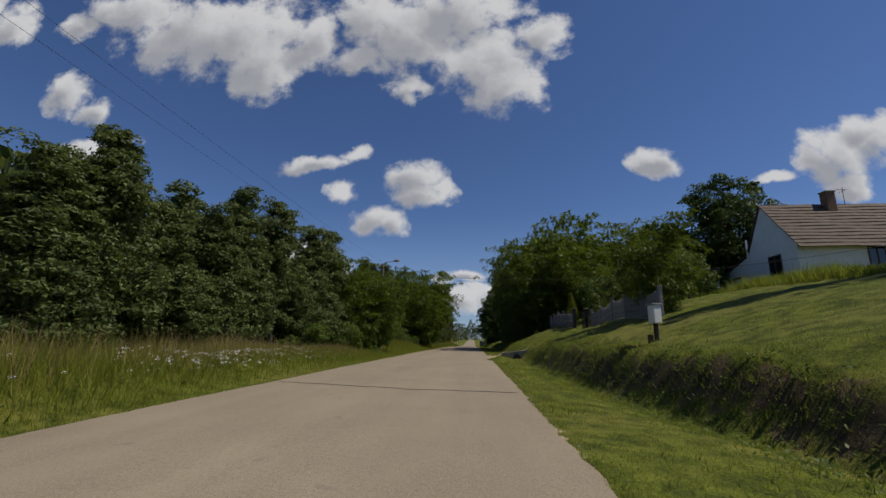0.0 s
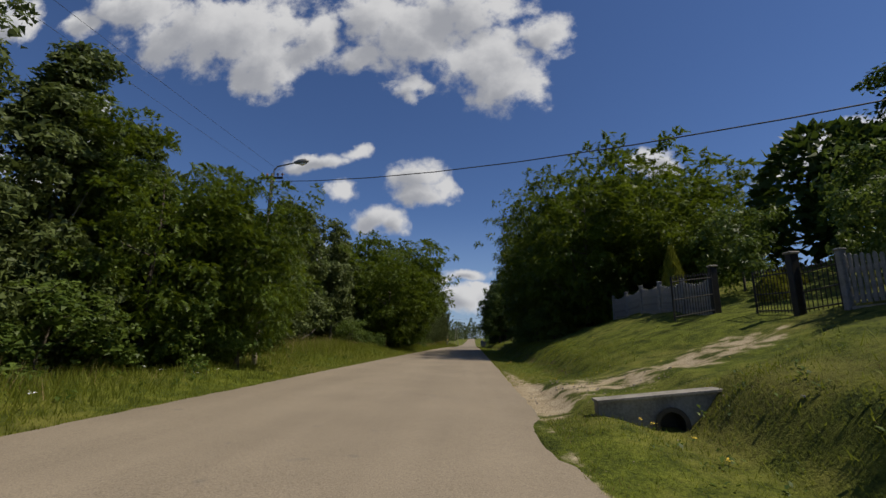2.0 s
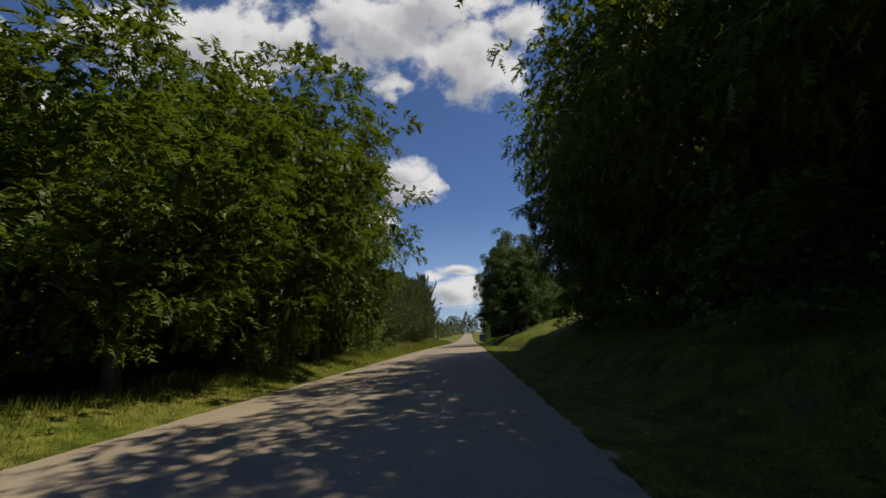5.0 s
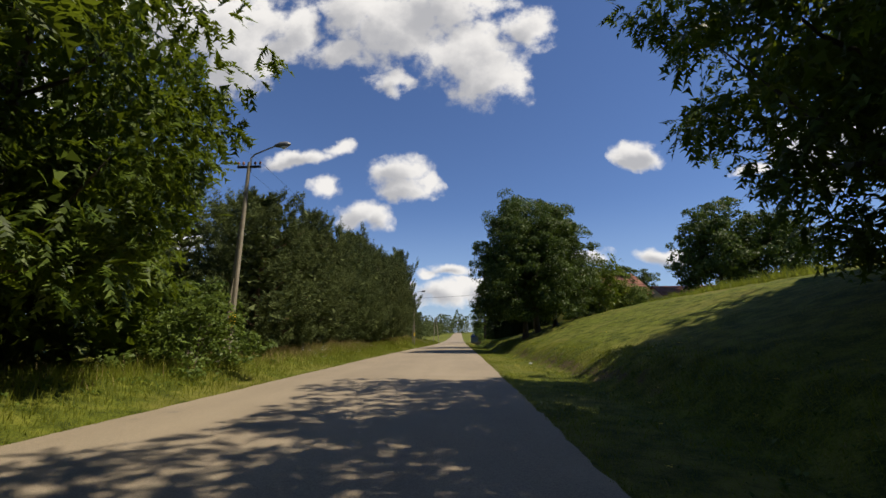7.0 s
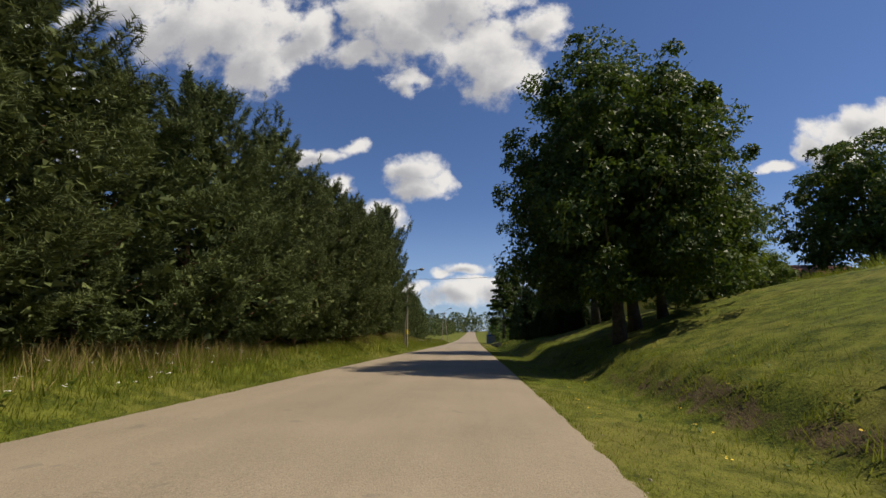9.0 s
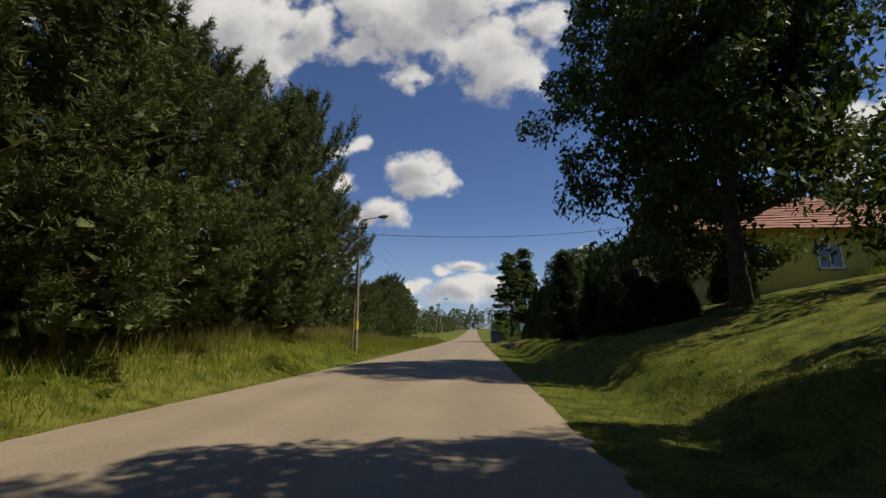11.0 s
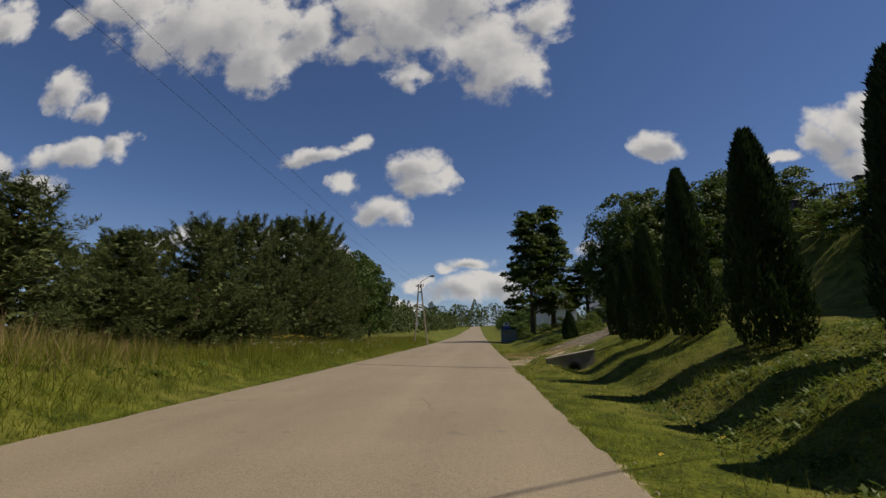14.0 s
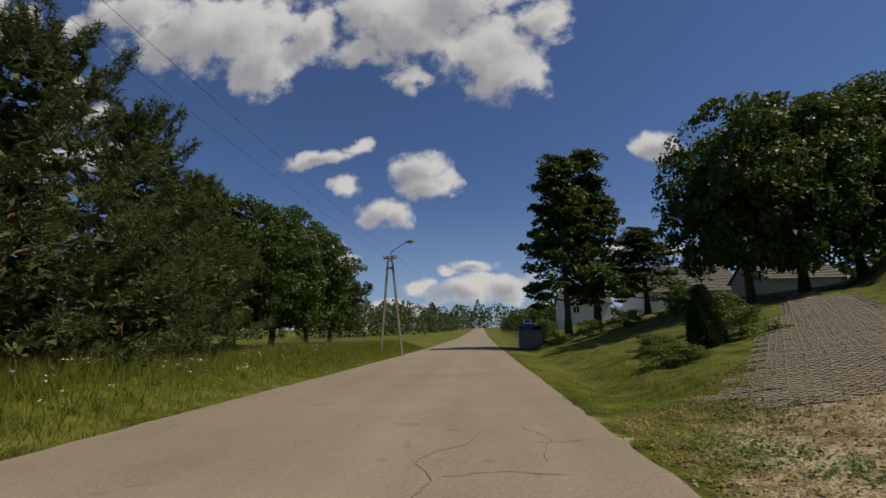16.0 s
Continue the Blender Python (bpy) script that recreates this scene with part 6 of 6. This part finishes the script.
def sprigs(name, x, y, size, mat, label, rng, lift=0.06):
    """Low broad-leaved weeds."""
    k = 5
    p = np.repeat(np.stack([x, y, land(x, y) + 0.01], 1), k, 0) + rng.normal(size=(len(x) * k, 3)) * (0.05, 0.05, 0.02)
    a = rng.random(len(p)) * 6.283
    tip = unit(np.stack([np.cos(a), np.sin(a), 0.35 + 0.6 * rng.random(len(p))], 1))
    side = unit(np.cross(tip, (0, 0, 1.0)))
    s = np.repeat(size, k)[:, None] * (0.6 + 0.7 * rng.random((len(p), 1)))
    return tagged(cards(name, p, tip * s, side * s, np.cross(side, tip) * s, mat, None, [(0, 0, 0), (0.5, 0.24, 0.08), (1.0, 0, -0.05), (0.5, -0.24, 0.08)]), label, "weeds", kind="stuff")


N = 5000
y = -3 + 140 * rng.random(N)
x = np.interp(y, BANK_Y, BANK_X) + 0.55 + rng.normal(size=N) * 0.75
keep = (np.abs(y - 26.2) > 2.2) & (x > EDGE_R + 0.3)
sprigs("bank_weeds", x[keep], y[keep], 0.03 + 0.06 * rng.random(keep.sum()) ** 2, M_SHRUB, "broad-leaved weeds on the face of the bank", rng)
N = 5200
y = np.concatenate([116.0 + 15.0 * rng.random(N - 900), -3 + 24 * rng.random(900)])
x = np.concatenate([2.5 + 4.0 * rng.random(N - 900), 3.3 + 1.6 * rng.random(900)])
sprigs("ground_cover", x, y, 0.035 + 0.055 * rng.random(N), M_SHRUB, "leafy creeping ground cover on the shaded bank", rng)
N = 3000
x = 1.25 + 3.6 * rng.random(N) ** 1.2
y = 140.2 + 1.05 * (x - 1.2) + 5.2 * rng.random(N)
keep = patchy(x, y, 3.1) + 0.35 * rng.random(N) > 0.78
sprigs("trodden_weeds", x[keep], y[keep], 0.025 + 0.05 * rng.random(keep.sum()) ** 1.5, M_SHRUB, "trodden weeds in the soil of the farm entrance", rng)
keep = patchy(x + 5, y, 2.7) + 0.35 * rng.random(N) > 0.5
sprigs("dry_litter", x[keep] + 0.05, y[keep] + 0.07, 0.02 + 0.04 * rng.random(keep.sum()), M_STRAW, "dry stalks and leaves on the soil of the farm entrance", rng)
N = 3600
y = -3 + 180 * rng.random(N)
x = EDGE_L - 0.7 - 4.6 * rng.random(N)
sprigs("verge_weeds", x, y, 0.06 + 0.14 * rng.random(N) ** 2, M_SHRUB, "broad-leaved weeds in the tall verge grass", rng)


def flowers(name, x, y, height, size, mat, label, rng):
    """Flat flower heads standing in the grass."""
    k = 7
    p = np.repeat(np.stack([x, y, land(x, y) + height], 1), k, 0) + rng.normal(size=(len(x) * k, 3)) * (size * 0.9, size * 0.9, size * 0.35)
    a = rng.random(len(p)) * 6.283
    tip = unit(np.stack([np.cos(a), np.sin(a), 0.25 * rng.normal(size=len(p))], 1))
    side = np.stack([-np.sin(a), np.cos(a), 0 * a], 1)
    s = size * (0.6 + 0.8 * rng.random((len(p), 1)))
    return tagged(cards(name, p, tip * s, side * s, np.cross(tip, side) * s, mat, None, [(-0.5, -0.3, 0), (-0.1, 0.5, 0.1), (0.5, 0.3, 0), (0.3, -0.5, 0.1)]), label, "flowers", kind="stuff")


y = np.concatenate([10.0 + 2.6 * rng.normal(size=260), -2 + 30 * rng.random(40), 82 + 12 * rng.random(50), 136 + 22 * rng.random(110)])
x = EDGE_L - 0.8 - 1.3 * rng.random(len(y))
flowers("white_yarrow", x, y, 0.60 * tall_at(x, y) + 0.06, 0.028, M_PETAL, "clusters of white yarrow flowers in the verge", rng)
y = np.concatenate([140 + 6 * rng.random(50), 108 + 10 * rng.random(60)])
x = EDGE_L - 2.4 - 2.6 * rng.random(len(y))
flowers("yellow_tansy", x, y, 0.9 * tall_at(x, y) + 0.2, 0.05, M_YELLOW, "yellow tansy flowers in the tall grass", rng)
y = np.concatenate([8 + 90 * rng.random(170), 120 + 20 * rng.random(40)])
x = EDGE_R + 0.4 + 4.5 * rng.random(len(y)) ** 1.5
flowers("dandelions", x, y, 0.10 + 0 * x, 0.02, M_YELLOW, "small yellow dandelions in the short grass", rng)

y = 137.0 + 0.5 * rng.normal(size=90)
x = 11.3 + 0.4 * rng.normal(size=90)
flowers("pink_blossom", x, y, 0.5 + 0.6 * rng.random(90), 0.05, M_PINK, "pink blossom of a bush before the arched fence", rng)

# tall grass and shrubs along the crest of the bank
N = 16000
y = np.concatenate([5 + 24 * rng.random(N // 2), 80 + 46 * rng.random(N // 2)])
x = np.concatenate([15.5 + 3.2 * rng.random(N // 2), 19.0 + 2.2 * rng.random(N // 2)])
blades("crest_grass", x, y, 0.4 + 0.8 * rng.random(N) * patchy(x, y, 1.5), 0.03 + 0.03 * rng.random(N), M_BLADE, "rank uncut grass along the top of the bank", rng)

# loose stones of the gravel drives
def stones(name, x, y, size, label, rng):
    verts, faces = [], []
    z = land(x, y)
    for i in range(len(x)):
        b = len(verts)
        s = size[i]
        t = rng.random() * 6.28
        for k in range(5):
            a = t + 1.2566 * k
            verts.append((x[i] + s * math.cos(a) * rng.uniform(0.7, 1.1), y[i] + s * math.sin(a) * rng.uniform(0.7, 1.1), z[i] - 0.3 * s))
        for k in range(5):
            a = t + 1.2566 * k
            verts.append((x[i] + 0.55 * s * math.cos(a), y[i] + 0.55 * s * math.sin(a), z[i] + s * rng.uniform(0.35, 0.6)))
        for k in range(5):
            faces.append((b + k, b + (k + 1) % 5, b + 5 + (k + 1) % 5, b + 5 + k))
        faces.append(tuple(b + 5 + k for k in range(5)))
    return tagged(mesh_object(name, verts, faces, M_STONE), label, "gravel", kind="stuff")


N = 2600
x = np.concatenate([EDGE_R + 0.05 + 3.4 * rng.random(N - 900) ** 1.4, EDGE_R + 0.1 + 2.5 * rng.random(500), EDGE_R + 0.02 + 0.25 * rng.random(400)])
y = np.concatenate([140.9 + 1.6 * (x[:N - 900] - 1.5) + 3.4 * (rng.random(N - 900) + rng.random(N - 900) - 1.0), 25.8 + 1.6 * rng.normal(size=500), -2 + 165 * rng.random(400)])
stones("gravel", x, y, 0.008 + 0.026 * rng.random(N) ** 4, "loose pale stones of the drives and road edge", rng)

def paper_scrap(x, y):
    rnd = random.Random(8)
    bm = bmesh.new()
    bmesh.ops.create_icosphere(bm, subdivisions=2, radius=0.075)
    for v in bm.verts:
        v.co *= rnd.uniform(0.65, 1.25)
        v.co.z *= 0.5
    for v in bm.verts:
        v.co += Vector((x, y, land_at(x, y) + 0.05))
    me = bpy.data.meshes.new("paper_scrap")
    bm.to_mesh(me)
    bm.free()
    me.materials.append(M_WHITE)
    return tagged(new("paper_scrap", me), "crumpled white paper lying in the verge grass", "litter")


paper_scrap(3.02, 83.1)

# ---------------------------------------------------------------- openwork concrete pavers of the farm drive
def openwork_paver():
    """A slab of wavy concrete ribs that meet and part, leaving lens-shaped holes."""
    verts, faces = [], []
    steps, half = 12, 0.021
    for r in range(5):
        y0, way = -0.168 + 0.084 * r, (1 if r % 2 else -1)
        for i in range(steps + 1):
            x = -0.30 + 0.60 * i / steps
            c = y0 + way * 0.024 * math.cos(2 * math.pi * 4 * i / steps + math.pi / 4)
            verts += [(x, c - half, -0.05), (x, c - half * 0.8, 0.02), (x, c + half * 0.8, 0.02), (x, c + half, -0.05)]
        base = r * (steps + 1) * 4
        for i in range(steps):
            a, b = base + i * 4, base + i * 4 + 4
            faces += [(a, b, b + 1, a + 1), (a + 1, b + 1, b + 2, a + 2), (a + 2, b + 2, b + 3, a + 3)]
    return verts, faces


def paver_drive():
    ob = thing("farm_drive", (0, 0, 0), "sloping farm drive of openwork concrete pavers with grass in the gaps", "drive")
    first = mesh_object("paver", *openwork_paver(), M_PAVER, ob)
    used = False
    ahead, aside = Vector((0.548, 0.836, 0)), Vector((0.836, -0.548, 0))
    rnd = random.Random(3)
    for i in range(52):
        for j in range(6):
            u, v = -2.1 + i * 0.345, -2.05 + j * 0.61 + (0.30 if i % 2 else 0.0)
            if v < np.interp(u, [-2.4, 0, 12], [-2.3, -1.75, -1.0]) or v > 1.1 or (u < -1.4 and rnd.random() < 0.25):
                continue
            px, py = 5.8 + u * ahead.x + v * aside.x, 147.0 + u * ahead.y + v * aside.y
            nx, ny = (land_at(px + 0.3, py) - land_at(px - 0.3, py)) / 0.6, (land_at(px, py + 0.3) - land_at(px, py - 0.3)) / 0.6
            up = Vector((-nx, -ny, 1)).normalized()
            ax = (aside - up * aside.dot(up)).normalized()
            ay = up.cross(ax)
            m = Matrix((ax, ay, up)).transposed().to_4x4()
            m.translation = Vector((px, py, land_at(px, py) + 0.004 + rnd.uniform(-0.006, 0.006)))
            if not used:
                first.matrix_basis = m
                used = True
            else:
                share("paver", first, ob, m)


paver_drive()
